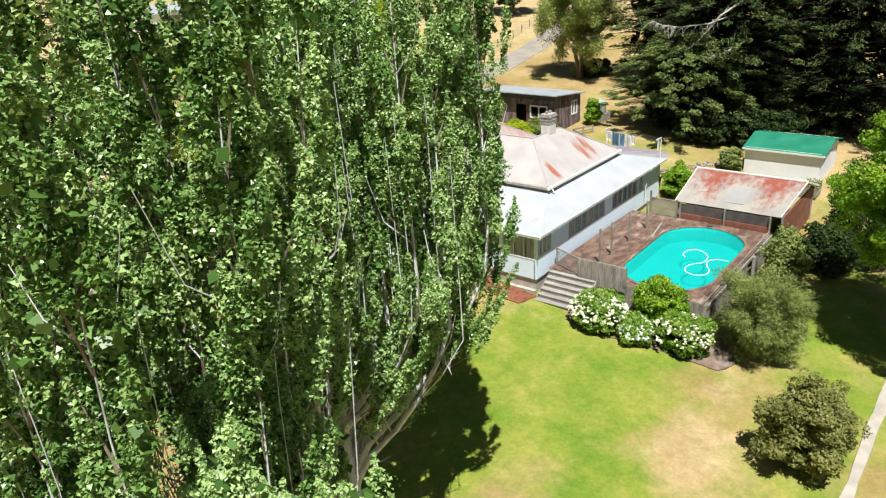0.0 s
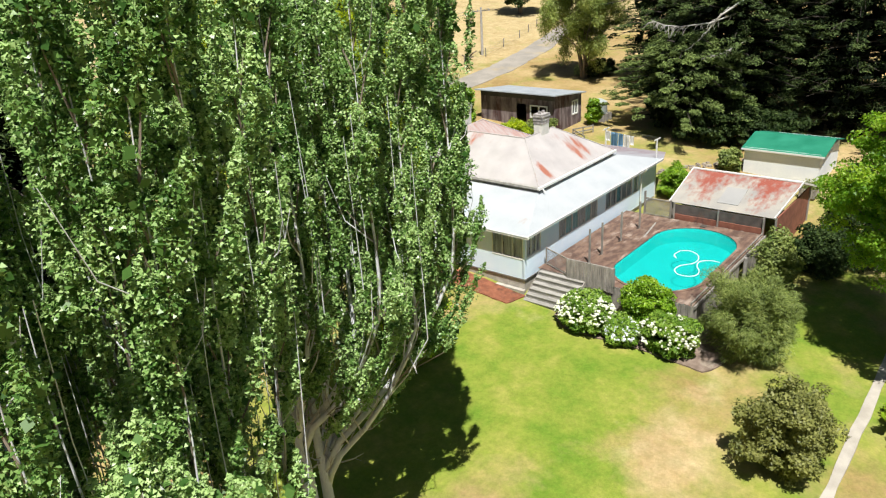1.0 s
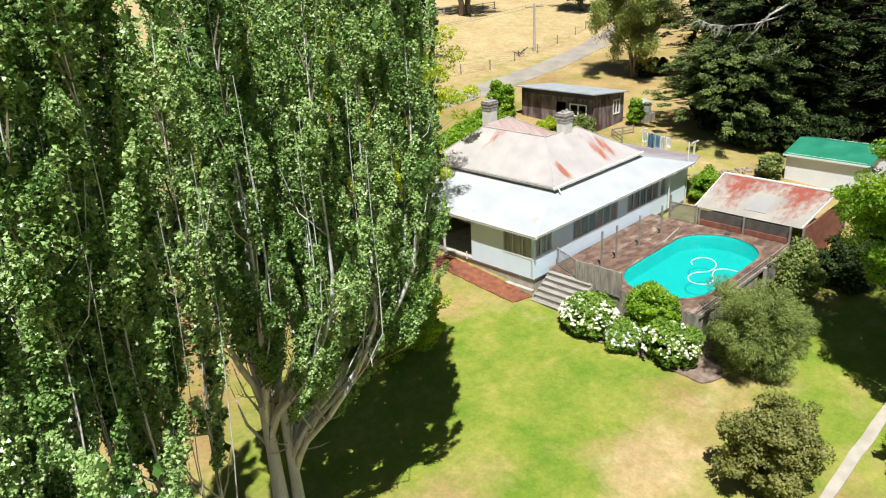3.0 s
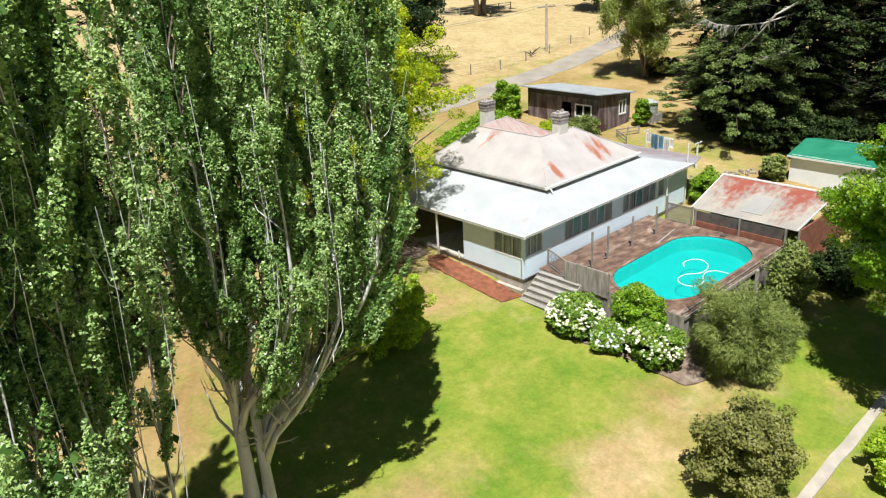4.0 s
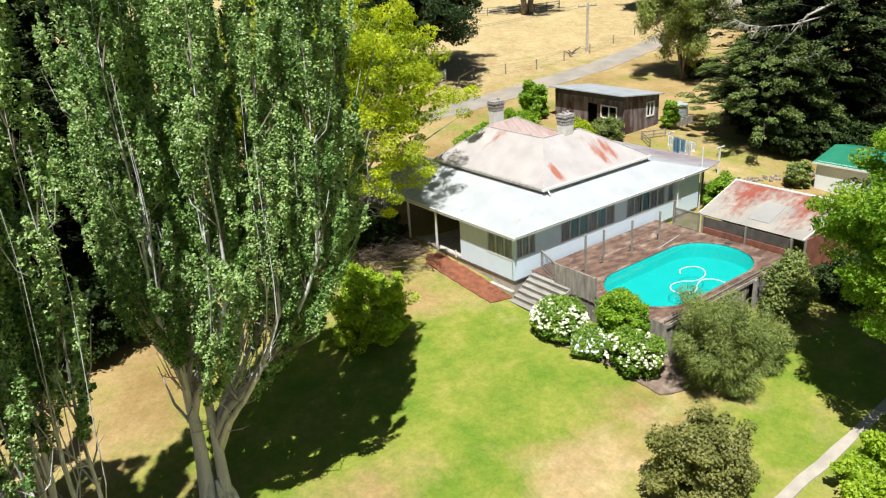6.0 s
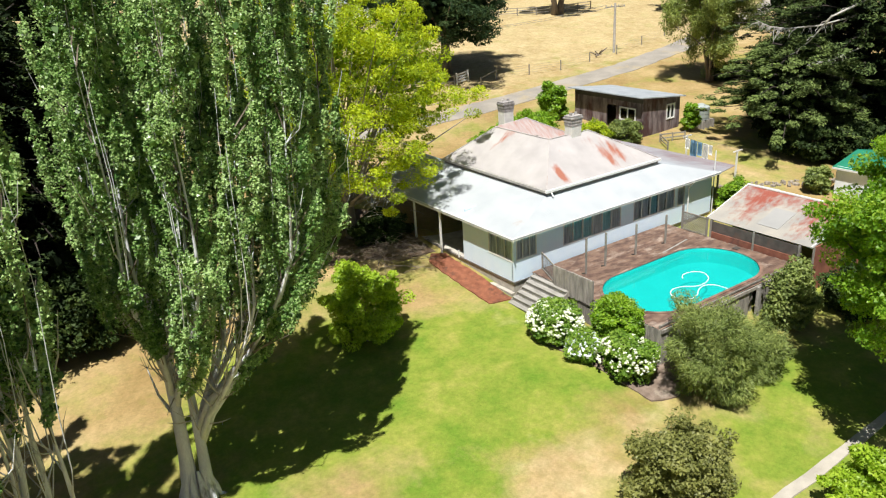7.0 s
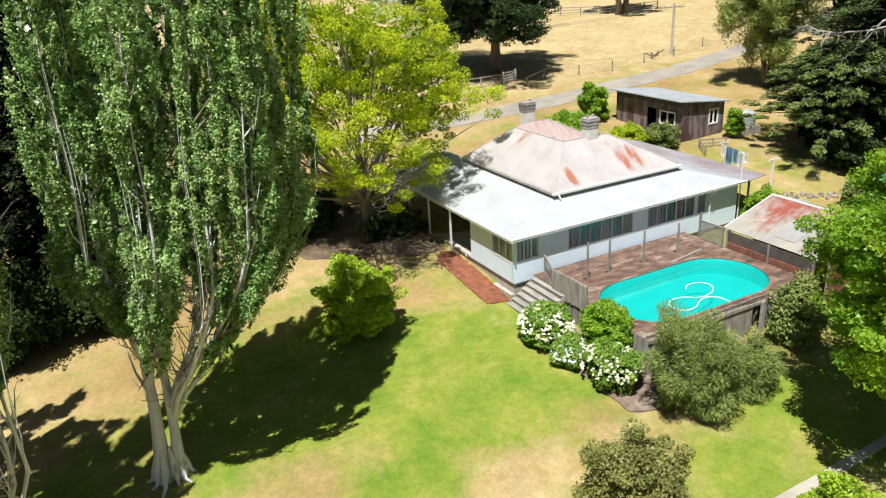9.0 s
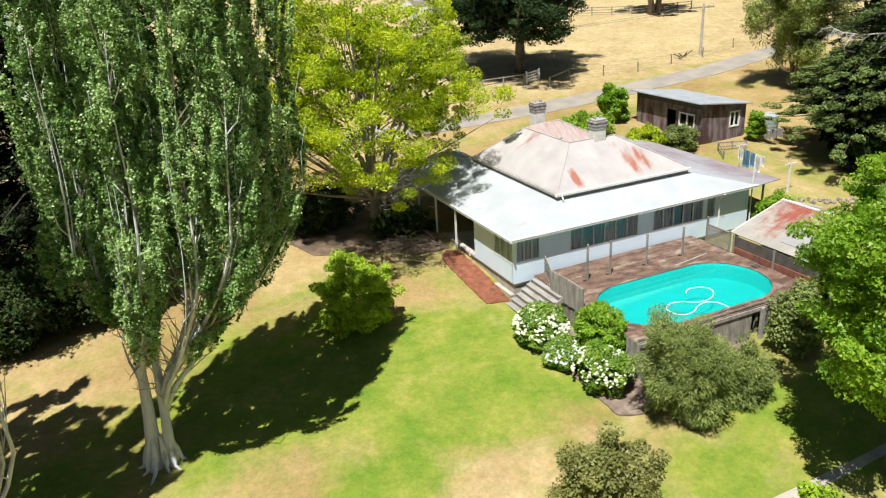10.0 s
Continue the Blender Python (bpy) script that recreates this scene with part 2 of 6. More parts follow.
R_MAIN = roof_mat("old_white_roof", (0.4, 0.375, 0.375), (0.5, 0.475, 0.47), (0.36, 0.14, 0.095), edge=(0.84, 1.3))
R_VER = roof_mat("white_verandah_roof", (0.4, 0.43, 0.46), (0.47, 0.495, 0.515), (0.4, 0.24, 0.18), edge=(0.82, 1.2))
R_REAR = roof_mat("grey_rear_roof", (0.36, 0.4, 0.44), (0.45, 0.475, 0.51), (0.25, 0.185, 0.2), edge=(0.7, 1.15))
R_CARP = roof_mat("rusted_carport_roof", (0.29, 0.285, 0.27), (0.42, 0.385, 0.33), (0.29, 0.085, 0.06), edge=(0.72, 1.0), grain=(3.2, 1.7))
R_PATCH = roof_mat("grey_patch_iron", (0.31, 0.31, 0.305), (0.37, 0.365, 0.355), (0.3, 0.2, 0.15))
R_GREEN = roof_mat("green_garage_roof", (0.014, 0.17, 0.1), (0.03, 0.24, 0.15), (0.02, 0.2, 0.13))
R_SHED = roof_mat("zinc_shed_roof", (0.3, 0.335, 0.37), (0.4, 0.43, 0.46), (0.28, 0.29, 0.3))

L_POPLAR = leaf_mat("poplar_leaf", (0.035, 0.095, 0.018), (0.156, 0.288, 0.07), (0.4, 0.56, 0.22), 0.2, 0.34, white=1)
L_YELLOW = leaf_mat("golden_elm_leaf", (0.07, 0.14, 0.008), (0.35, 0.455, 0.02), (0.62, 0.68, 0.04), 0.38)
L_MAPLE = leaf_mat("bright_green_leaf", (0.07, 0.18, 0.014), (0.2, 0.36, 0.03), (0.38, 0.52, 0.06), 0.42)
# ramp runs near black to pale so tints can paint shade and light
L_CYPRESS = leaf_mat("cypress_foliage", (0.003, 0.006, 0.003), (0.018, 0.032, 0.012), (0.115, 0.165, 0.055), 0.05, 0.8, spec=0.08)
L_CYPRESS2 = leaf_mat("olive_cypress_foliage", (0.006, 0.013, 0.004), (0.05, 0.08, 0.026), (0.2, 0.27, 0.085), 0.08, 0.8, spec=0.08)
L_GUM = leaf_mat("gum_leaf", (0.1, 0.15, 0.035), (0.26, 0.33, 0.085), (0.43, 0.49, 0.16), 0.3, 0.5)
L_PINE = leaf_mat("pine_needles", (0.012, 0.028, 0.012), (0.028, 0.055, 0.02), (0.075, 0.115, 0.04), 0.06, 0.7, spec=0.1)
L_OLIVE = leaf_mat("olive_shrub_leaf", (0.09, 0.11, 0.03), (0.2, 0.215, 0.06), (0.33, 0.34, 0.11), 0.3, 0.5)
L_TEA = leaf_mat("feathery_shrub_leaf", (0.06, 0.09, 0.025), (0.19, 0.25, 0.065), (0.38, 0.43, 0.13), 0.25, 0.55)
L_HEDGE = leaf_mat("hedge_leaf", (0.08, 0.18, 0.012), (0.2, 0.36, 0.026), (0.38, 0.54, 0.055), 0.34, 0.4)
L_HYD = leaf_mat("hydrangea_leaf", (0.06, 0.14, 0.018), (0.17, 0.3, 0.04), (0.36, 0.48, 0.09), 0.32, 0.4)
L_LIME = leaf_mat("lime_shrub_leaf", (0.14, 0.25, 0.018), (0.32, 0.47, 0.035), (0.5, 0.62, 0.08), 0.38)
# near-black leaf: deep shade is mixed into its colour for undergrowth
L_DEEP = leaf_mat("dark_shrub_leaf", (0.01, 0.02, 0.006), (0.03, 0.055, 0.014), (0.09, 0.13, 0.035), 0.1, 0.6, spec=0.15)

# ---- mesh helpers ----
def gz(x, y):
    """Height of the ground."""
    u = 0.0342 * x + 0.0915 * y
    return -2.43 + 30 * np.tanh(u / 30)


def smooth(me):
    me.polygons.foreach_set("use_smooth", [True] * len(me.polygons))


def part(name, bm, material, parent=None, label="", soft=False):
    me = bpy.data.meshes.new(name)
    bm.to_mesh(me)
    bm.free()
    if material:
        me.materials.append(material)
    if soft:
        smooth(me)
    ob = new(name, me)
    if parent is not None:
        ob.parent = parent
    if label:
        ob["label"] = label
    return ob


def thing(name, x, y, z, label, category, group="", kind=""):
    ob = new(name)
    ob.location = (x, y, z)
    ob.empty_display_size = 0.3
    return tagged(ob, label, category, group, kind)


def box(bm, x0, y0, z0, x1, y1, z1, bevel=0.0):
    m = Matrix.Translation(((x0 + x1) / 2, (y0 + y1) / 2, (z0 + z1) / 2)) @ Matrix.Diagonal((abs(x1 - x0), abs(y1 - y0), abs(z1 - z0), 1))
    g = bmesh.ops.create_cube(bm, size=1, matrix=m)
    if bevel:
        es = list({e for v in g["verts"] for e in v.link_edges})
        bmesh.ops.bevel(bm, geom=es, offset=bevel, segments=1, affect="EDGES", profile=0.5)
    return bm


def boxed(*a, bevel=0.0):
    return box(bmesh.new(), *a, bevel=bevel)


def beam(bm, p, q, w, h=None, up=(0, 0, 1)):
    """A bar of section w x h from p to q."""
    p, q = Vector(p), Vector(q)
    d = (q - p)
    L = d.length
    z = d.normalized()
    u = Vector(up)
    if abs(z.dot(u)) > 0.98:
        u = Vector((1, 0, 0))
    x = z.cross(u).normalized()
    y = z.cross(x)
    m = Matrix((x, y, z)).transposed().to_4x4()
    m.translation = (p + q) / 2
    bmesh.ops.create_cube(bm, size=1, matrix=m @ Matrix.Diagonal((w, h or w, L, 1)))
    return bm


def tube(bm, pts, radii, sides=8, cap=True):
    """A tapered, bent tube through points."""
    pts = [Vector(p) for p in pts]
    rings = []
    ref = Vector((0.31, 0.87, 0.38)).normalized()
    for i, p in enumerate(pts):
        d = (pts[min(i + 1, len(pts) - 1)] - pts[max(i - 1, 0)]).normalized()
        x = d.cross(ref)
        if x.length < 1e-3:
            x = d.cross(Vector((1, 0, 0)))
        x.normalize()
        y = d.cross(x)
        rings.append([bm.verts.new(p + (x * math.cos(a) + y * math.sin(a)) * radii[i]) for a in (2 * math.pi * k / sides for k in range(sides))])
    for a, b in zip(rings, rings[1:]):
        for k in range(sides):
            bm.faces.new((a[k], a[(k + 1) % sides], b[(k + 1) % sides], b[k]))
    if cap:
        bm.faces.new(rings[0][::-1])
        bm.faces.new(rings[-1])
    return bm


def leaves(name, P, size, material, parent, rng, out=None, flat=0.4, aspect=0.6, tint=None, spread=1.0, corners=4, along=None, label=""):
    """Many small leaf blades at the points P: folded four-cornered blades, or three-cornered ones. along: the way the blades point."""
    n = len(P)
    N = rng.normal(size=(n, 3)) * spread
    N[:, 2] += flat
    if out is not None:
        N += out
    N /= np.linalg.norm(N, axis=1)[:, None] + 1e-9
    R = rng.normal(size=(n, 3))
    if along is not None:
        R = R * 0.45 + along
    A = np.cross(N, R)
    if along is not None:
        A = np.cross(A, N)
    A /= np.linalg.norm(A, axis=1)[:, None] + 1e-9
    B = np.cross(N, A)
    s = (size * rng.uniform(0.6, 1.35, n))[:, None]
    if corners == 4:
        V = np.stack([P - A * s, P + B * s * aspect + N * s * 0.15, P + A * s, P - B * s * aspect + N * s * 0.15], 1).reshape(-1, 3)
    else:
        V = np.stack([P + A * s * 1.2, P - A * s * 0.6 + B * s * aspect * 1.15, P - A * s * 0.6 - B * s * aspect * 1.15], 1).reshape(-1, 3)
    me = bpy.data.meshes.new(name)
    me.vertices.add(corners * n)
    me.vertices.foreach_set("co", V.astype(np.float32).ravel())
    me.loops.add(corners * n)
    me.loops.foreach_set("vertex_index", np.arange(corners * n, dtype=np.int32))
    me.polygons.add(n)
    me.polygons.foreach_set("loop_start", np.arange(0, corners * n, corners, dtype=np.int32))
    me.polygons.foreach_set("loop_total", np.full(n, corners, dtype=np.int32))
    a = me.attributes.new("tint", "FLOAT", "FACE")
    if tint is None:
        tint = rng.beta(2, 2, n)
    a.data.foreach_set("value", np.clip(tint, 0, 1).astype(np.float32))
    me.update()
    me.validate()
    me.materials.append(material)
    ob = new(name, me)
    ob.parent = parent
    if label:
        ob["label"] = label
    return ob


def blobs(rng, centres, radii, per, squash=0.6):
    """Points gathered in clumps: centres (n,3), radii (n,), per leaves each."""
    n = len(centres)
    D = rng.normal(size=(n, per, 3))
    D /= np.linalg.norm(D, axis=2)[:, :, None]
    D *= rng.uniform(0.25, 1, (n, per, 1)) ** 0.5
    D[:, :, 2] *= squash
    return (centres[:, None] + D * radii[:, None, None]).reshape(-1, 3), D.reshape(-1, 3), np.repeat(rng.uniform(0, 1, n), per)


def slope(poly, step=0.35, thick=0.04, rust=None):
    """A roof sheet over a convex polygon (first edge = the eave), gridded, with UVs in metres and a 'rust' value."""
    pts = [Vector(p) for p in poly]
    u = (pts[1] - pts[0]).normalized()
    nrm = u.cross(pts[2] - pts[0]).normalized()
    if nrm.z < 0:
        nrm = -nrm
    v = nrm.cross(u)
    if v.z < 0:
        v = -v
    o = pts[0]
    loc = [((p - o).dot(u), (p - o).dot(v)) for p in pts]
    u0, u1 = min(q[0] for q in loc), max(q[0] for q in loc)
    v0, v1 = min(q[1] for q in loc), max(q[1] for q in loc)
    bm = bmesh.new()
    nu, nv = max(1, int((u1 - u0) / step)), max(1, int((v1 - v0) / step))
    grid = [[bm.verts.new(o + u * (u0 + (u1 - u0) * i / nu) + v * (v0 + (v1 - v0) * j / nv)) for i in range(nu + 1)] for j in range(nv + 1)]
    for j in range(nv):
        for i in range(nu):
            bm.faces.new((grid[j][i], grid[j][i + 1], grid[j + 1][i + 1], grid[j + 1][i]))
    c = sum(pts, Vector()) / len(pts)
    for a, b in zip(pts, pts[1:] + pts[:1]):
        if (b - a).length < 1e-4:
            continue
        m = nrm.cross(b - a).normalized()
        if m.dot(c - a) > 0:
            m = -m
        bmesh.ops.bisect_plane(bm, geom=bm.verts[:] + bm.edges[:] + bm.faces[:], plane_co=a, plane_no=m, clear_outer=True)
    bmesh.ops.recalc_face_normals(bm, faces=bm.faces)
    uvl = bm.loops.layers.uv.new("UVMap")
    rl = bm.verts.layers.float.new("rust")
    for vt in bm.verts:
        vt[rl] = rust(vt.co) if rust else 0.0
    for f in bm.faces:
        if f.normal.dot(nrm) < 0:
            f.normal_flip()
        for l in f.loops:
            d = l.vert.co - o
            l[uvl].uv = (d.dot(u), d.dot(v))
    g = bmesh.ops.solidify(bm, geom=bm.faces[:], thickness=thick)
    return bm


def spots(*g):
    """A sum of soft patches (x, y, rx, ry, weight) on the plan."""
    def f(p):
        s = 0
        for x, y, rx, ry, w in g:
            s += w * math.exp(-((p.x - x) / rx) ** 2 - ((p.y - y) / ry) ** 2)
        return s
    return f

# ---- ground ----
def build_ground():
    def axis(lo, hi, step, far):
        a = list(np.arange(lo, hi + step / 2, step))
        d, s = step, step
        neg, pos = [], []
        x = lo
        while x > -far:
            s *= 1.22
            x -= s
            neg.append(x)
        s, x = step, hi
        while x < far:
            s *= 1.22
            x += s
            pos.append(x)
        return np.array(neg[::-1] + a + pos)
    X = axis(-5, 70, 0.6, 2600)
    Y = axis(-8, 60, 0.6, 2600)
    gx, gy = np.meshgrid(X, Y)
    rng = np.random.default_rng(5)
    z = gz(gx, gy) + 0.03 * np.sin(gx * 0.9 + 0.4 * gy) * np.sin(gy * 0.7 - 0.3 * gx)
    nx, ny = len(X), len(Y)
    V = np.stack([gx, gy, z], -1).reshape(-1, 3)
    idx = np.arange(nx * ny).reshape(ny, nx)
    F = np.stack([idx[:-1, :-1], idx[:-1, 1:], idx[1:, 1:], idx[1:, :-1]], -1).reshape(-1, 4)
    me = bpy.data.meshes.new("ground")
    me.from_pydata(V.tolist(), [], F.tolist())
    # lush: green lawn; worn: pale scuffed turf; bare: tan dry soil and litter
    def soft(d, w):
        return 1 / (1 + np.exp(-np.clip(d / w, -60, 60)))
    x, y = V[:, 0], V[:, 1]
    lawn = soft(x - 13.0 + 0.35 * (13 - y), 1.5) * soft(24.5 - y + 0.25 * (x - 24), 0.9) * soft(52 - x, 2)
    g = lambda cx, cy, rx, ry: np.exp(-((x - cx) / rx) ** 2 - ((y - cy) / ry) ** 2)
    lush = lawn * (0.35 + 0.5 * g(28, 11.5, 3, 4.5) + 0.4 * g(23.5, 12, 4, 3) + 0.35 * g(20, 8, 4, 3) + 0.3 * g(38, 4, 4, 2.5) + 0.3 * g(26, 17, 3, 3)
                   - 0.4 * g(18.5, 10.5, 2.6, 1.6) - 0.5 * g(25, 6.6, 3.2, 2.2) - 0.3 * g(27, 21.5, 3, 3) - 0.3 * g(31, 5.5, 2.5, 1.6))
    lush += 0.4 * g(33, 3.5, 5, 2.6) + 0.55 * g(18.5, 16.5, 5.5, 4.0) + 0.25 * g(9, 16, 3.5, 3) + 0.22 * g(56, 25, 8, 8) + 0.35 * g(9, 14, 4, 2.5) + 0.3 * g(56, 40, 12, 3) + 0.25 * g(66, 48, 12, 2.5)
    worn = 0.55 * g(24.8, 6.7, 3.2, 2.1) + 0.4 * g(27.5, 25, 2, 2.5) + 0.5 * g(30, 7, 1.4, 1) + 0.3 * g(29.8, 16, 1, 1.5) + 0.3 * g(47, 12, 4, 4) + 0.1 * g(55, 24, 6, 6) + 0.6 * soft(y - 46, 3)
    for nm, arr in (("lush", lush), ("worn", worn)):
        at = me.attributes.new(nm, "FLOAT", "POINT")
        at.data.foreach_set("value", np.clip(arr, 0, 1).astype(np.float32))
    smooth(me)
    m = bpy.data.materials.new("grass_ground")
    m.use_nodes = True
    t = m.node_tree
    p = t.nodes["Principled BSDF"]
    tc = t.nodes.new("ShaderNodeTexCoord")
    def noise(scale, detail=6, rough=0.6):
        n = t.nodes.new("ShaderNodeTexNoise")
        n.inputs["Scale"].default_value, n.inputs["Detail"].default_value, n.inputs["Roughness"].default_value = scale, detail, rough
        t.links.new(tc.outputs["Object"], n.inputs["Vector"])
        return n.outputs[0]
    def ramp(src, *stops):
        r = t.nodes.new("ShaderNodeValToRGB")
        e = r.color_ramp.elements
        e[0].position, e[0].color = stops[0][0], (*stops[0][1], 1)
        e[1].position, e[1].color = stops[-1][0], (*stops[-1][1], 1)
        for q, c in stops[1:-1]:
            e.new(q).color = (*c, 1)
        t.links.new(src, r.inputs[0])
        return r.outputs[0]
    def attr(nm):
        a = t.nodes.new("ShaderNodeAttribute")
        a.attribute_name = nm
        return a.outputs["Fac"]
    def math2(op, a, b):
        n = t.nodes.new("ShaderNodeMath")
        n.operation = op
        for i, s in enumerate((a, b)):
            if isinstance(s, float):
                n.inputs[i].default_value = s
            else:
                t.links.new(s, n.inputs[i])
        return n.outputs[0]
    def mix(f, a, b):
        n = t.nodes.new("ShaderNodeMix")
        n.data_type = "RGBA"
        t.links.new(f, n.inputs["Factor"])
        t.links.new(a, n.inputs["A"])
        t.links.new(b, n.inputs["B"])
        return n.outputs["Result"]
    dry = ramp(noise(0.16), (0.3, (0.265, 0.18, 0.074)), (0.5, (0.355, 0.258, 0.12)), (0.7, (0.45, 0.345, 0.18)))
    green = ramp(noise(0.55), (0.3, (0.125, 0.215, 0.024)), (0.52, (0.205, 0.255, 0.04)), (0.72, (0.31, 0.3, 0.075)))
    f = math2("ADD", attr("lush"), math2("MULTIPLY", math2("SUBTRACT", noise(0.33, 9, 0.62), 0.5), 1.9))
    fac = ramp(f, (0.05, (0, 0, 0)), (0.62, (1, 1, 1)))
    col = mix(fac, dry, green)
    pale = ramp(noise(1.3), (0.3, (0.46, 0.37, 0.2)), (0.7, (0.58, 0.48, 0.3)))
    w = math2("ADD", attr("worn"), math2("MULTIPLY", math2("SUBTRACT", noise(0.8, 7), 0.5), 0.9))
    col = mix(ramp(w, (0.25, (0, 0, 0)), (0.9, (0.9, 0.9, 0.9))), col, pale)
    tuft = ramp(noise(2.6, 5, 0.65), (0.36, (0.74, 0.8, 0.7)), (0.64, (1.14, 1.1, 1.1)))
    ml = t.nodes.new("ShaderNodeMix")
    ml.data_type, ml.blend_type = "RGBA", "MULTIPLY"
    ml.inputs["Factor"].default_value = 0.55
    t.links.new(col, ml.inputs["A"])
    t.links.new(tuft, ml.inputs["B"])
    col = ml.outputs["Result"]
    h = t.nodes.new("ShaderNodeHueSaturation")
    t.links.new(col, h.inputs["Color"])
    mr = t.nodes.new("ShaderNodeMapRange")
    mr.inputs["To Min"].default_value, mr.inputs["To Max"].default_value = 0.62, 1.38
    t.links.new(noise(7.0, 8, 0.7), mr.inputs["Value"])
    t.links.new(mr.outputs[0], h.inputs["Value"])
    t.links.new(h.outputs[0], p.inputs["Base Color"])
    p.inputs["Roughness"].default_value, p.inputs["Specular IOR Level"].default_value = 0.95, 0.1
    bp = t.nodes.new("ShaderNodeBump")
    bp.inputs["Strength"].default_value, bp.inputs["Distance"].default_value = 0.5, 0.06
    t.links.new(noise(14.0, 6, 0.7), bp.inputs["Height"])
    t.links.new(bp.outputs[0], p.inputs["Normal"])
    me.materials.append(m)
    tagged(new("ground", me), "sunny lawn of mown green and straw-coloured dry grass", "ground", kind="structure")


build_ground()


def strip(name, pts, width, lift, material, label, category, wob=0.0, seg=1.2, seed=1):
    """A ribbon lying on the ground along pts (x, y), with its own thickness."""
    rng = np.random.default_rng(seed)
    P = []
    for (x0, y0), (x1, y1) in zip(pts, pts[1:]):
        n = max(1, int(math.hypot(x1 - x0, y1 - y0) / seg))
        P += [(x0 + (x1 - x0) * i / n, y0 + (y1 - y0) * i / n) for i in range(n)]
    P.append(pts[-1])
    bm = bmesh.new()
    L, R, LB, RB = [], [], [], []
    for i, (x, y) in enumerate(P):
        a, b = P[max(0, i - 1)], P[min(len(P) - 1, i + 1)]
        d = Vector((b[0] - a[0], b[1] - a[1], 0)).normalized()
        nrm = Vector((-d.y, d.x, 0))
        wl, wr = width / 2 + rng.normal() * wob, width / 2 + rng.normal() * wob
        for lst, off, dz in ((L, wl, lift), (R, -wr, lift), (LB, wl + 0.03, -0.15), (RB, -wr - 0.03, -0.15)):
            q = Vector((x, y, 0)) + nrm * off
            lst.append(bm.verts.new((q.x, q.y, float(gz(q.x, q.y)) + dz)))
    for i in range(len(P) - 1):
        bm.faces.new((R[i], R[i + 1], L[i + 1], L[i]))
        bm.faces.new((L[i], L[i + 1], LB[i + 1], LB[i]))
        bm.faces.new((RB[i], RB[i + 1], R[i + 1], R[i]))
    bmesh.ops.recalc_face_normals(bm, faces=bm.faces)
    return tagged(part(name, bm, material), label, category, kind="structure")


M_GRAVEL = mat("gravel_road", (0.25, 0.23, 0.2), (0.33, 0.3, 0.26), 0.5, 0.95, 0.6, 12, c=(0.36, 0.3, 0.2), cpos=0.6)
strip("road", [(30, 48), (40, 45.5), (52, 45.3), (60, 45.8), (72, 47), (84, 49.5), (110, 57), (160, 75)], 3.1, 0.045, M_GRAVEL, "pale gravel farm road across the dry paddock", "road", 0.07)
strip("pavement", [(12, 1.5), (26.8, 1.45), (34, 1.4), (46, 1.5), (60, 1.8)], 0.4, 0.05, M_PATH, "narrow pale concrete garden path beside the lawn", "path", 0.02)


def bed(name, outline, material, label, lift=0.06):
    rng = np.random.default_rng(3)
    fine = []
    for (x0, y0), (x1, y1) in zip(outline, outline[1:] + outline[:1]):
        n = max(1, int(math.hypot(x1 - x0, y1 - y0) / 0.3))
        fine += [(x0 + (x1 - x0) * i / n + rng.normal(0, 0.022), y0 + (y1 - y0) * i / n + rng.normal(0, 0.022)) for i in range(n)]
    outline = fine
    bm = bmesh.new()
    top = [bm.verts.new((x, y, float(gz(x, y)) + lift)) for x, y in outline]
    bot = [bm.verts.new((x, y, float(gz(x, y)) - 0.15)) for x, y in outline]
    bm.faces.new(top)
    for i in range(len(top)):
        j = (i + 1) % len(top)
        bm.faces.new((bot[i], bot[j], top[j], top[i]))
    bmesh.ops.recalc_face_normals(bm, faces=bm.faces)
    return tagged(part(name, bm, material), label, "garden bed", kind="structure")


bed("mulch_bed", [(31.1, 17.3), (29.9, 17.6), (29.85, 20), (30.0, 23.3), (30.6, 24.0), (31.3, 23.6), (31.25, 20)], M_MULCH, "red bark mulch bed along the verandah wall")
bed("soil_bed", [(32.4, 15.0), (30.5, 15.2), (29.7, 14.4), (29.9, 12.6), (30.3, 11), (30.35, 9.2), (30.45, 7.6), (31.2, 7.2), (35.5, 6.7), (38.2, 6.9), (38.2, 9.0), (32.6, 9.0), (32.2, 12)], M_SOIL, "bare brown soil garden bed round the pool deck")
bed("litter_bed", [(31.0, 24.2), (29.0, 24.4), (27.6, 25.6), (25.6, 26.3), (23.6, 27.4), (22.8, 29.5), (23.6, 32), (26, 33.5), (29.5, 33.4), (31.1, 31.5), (31.15, 27)], M_LITTER, "dark leaf litter under the elm beside the verandah", 0.03)

# ---- house ----
FLOOR, EAVE = 1.0, 3.5
WX, WY = 31.43, 17.5          # outer faces of the west and south walls
EX = 47.3                      # outer face of the east wall
MAINX0, MAINX1, MAINY0, MAINY1 = 34.96, 43.7, 18.87, 28.3
GUT = 4.88                     # main gutter height

house = thing("house", 39, 22, 0.2, "white weatherboard farmhouse with rust-streaked hipped iron roof and enclosed verandah", "house")
house.location = (0, 0, 0)


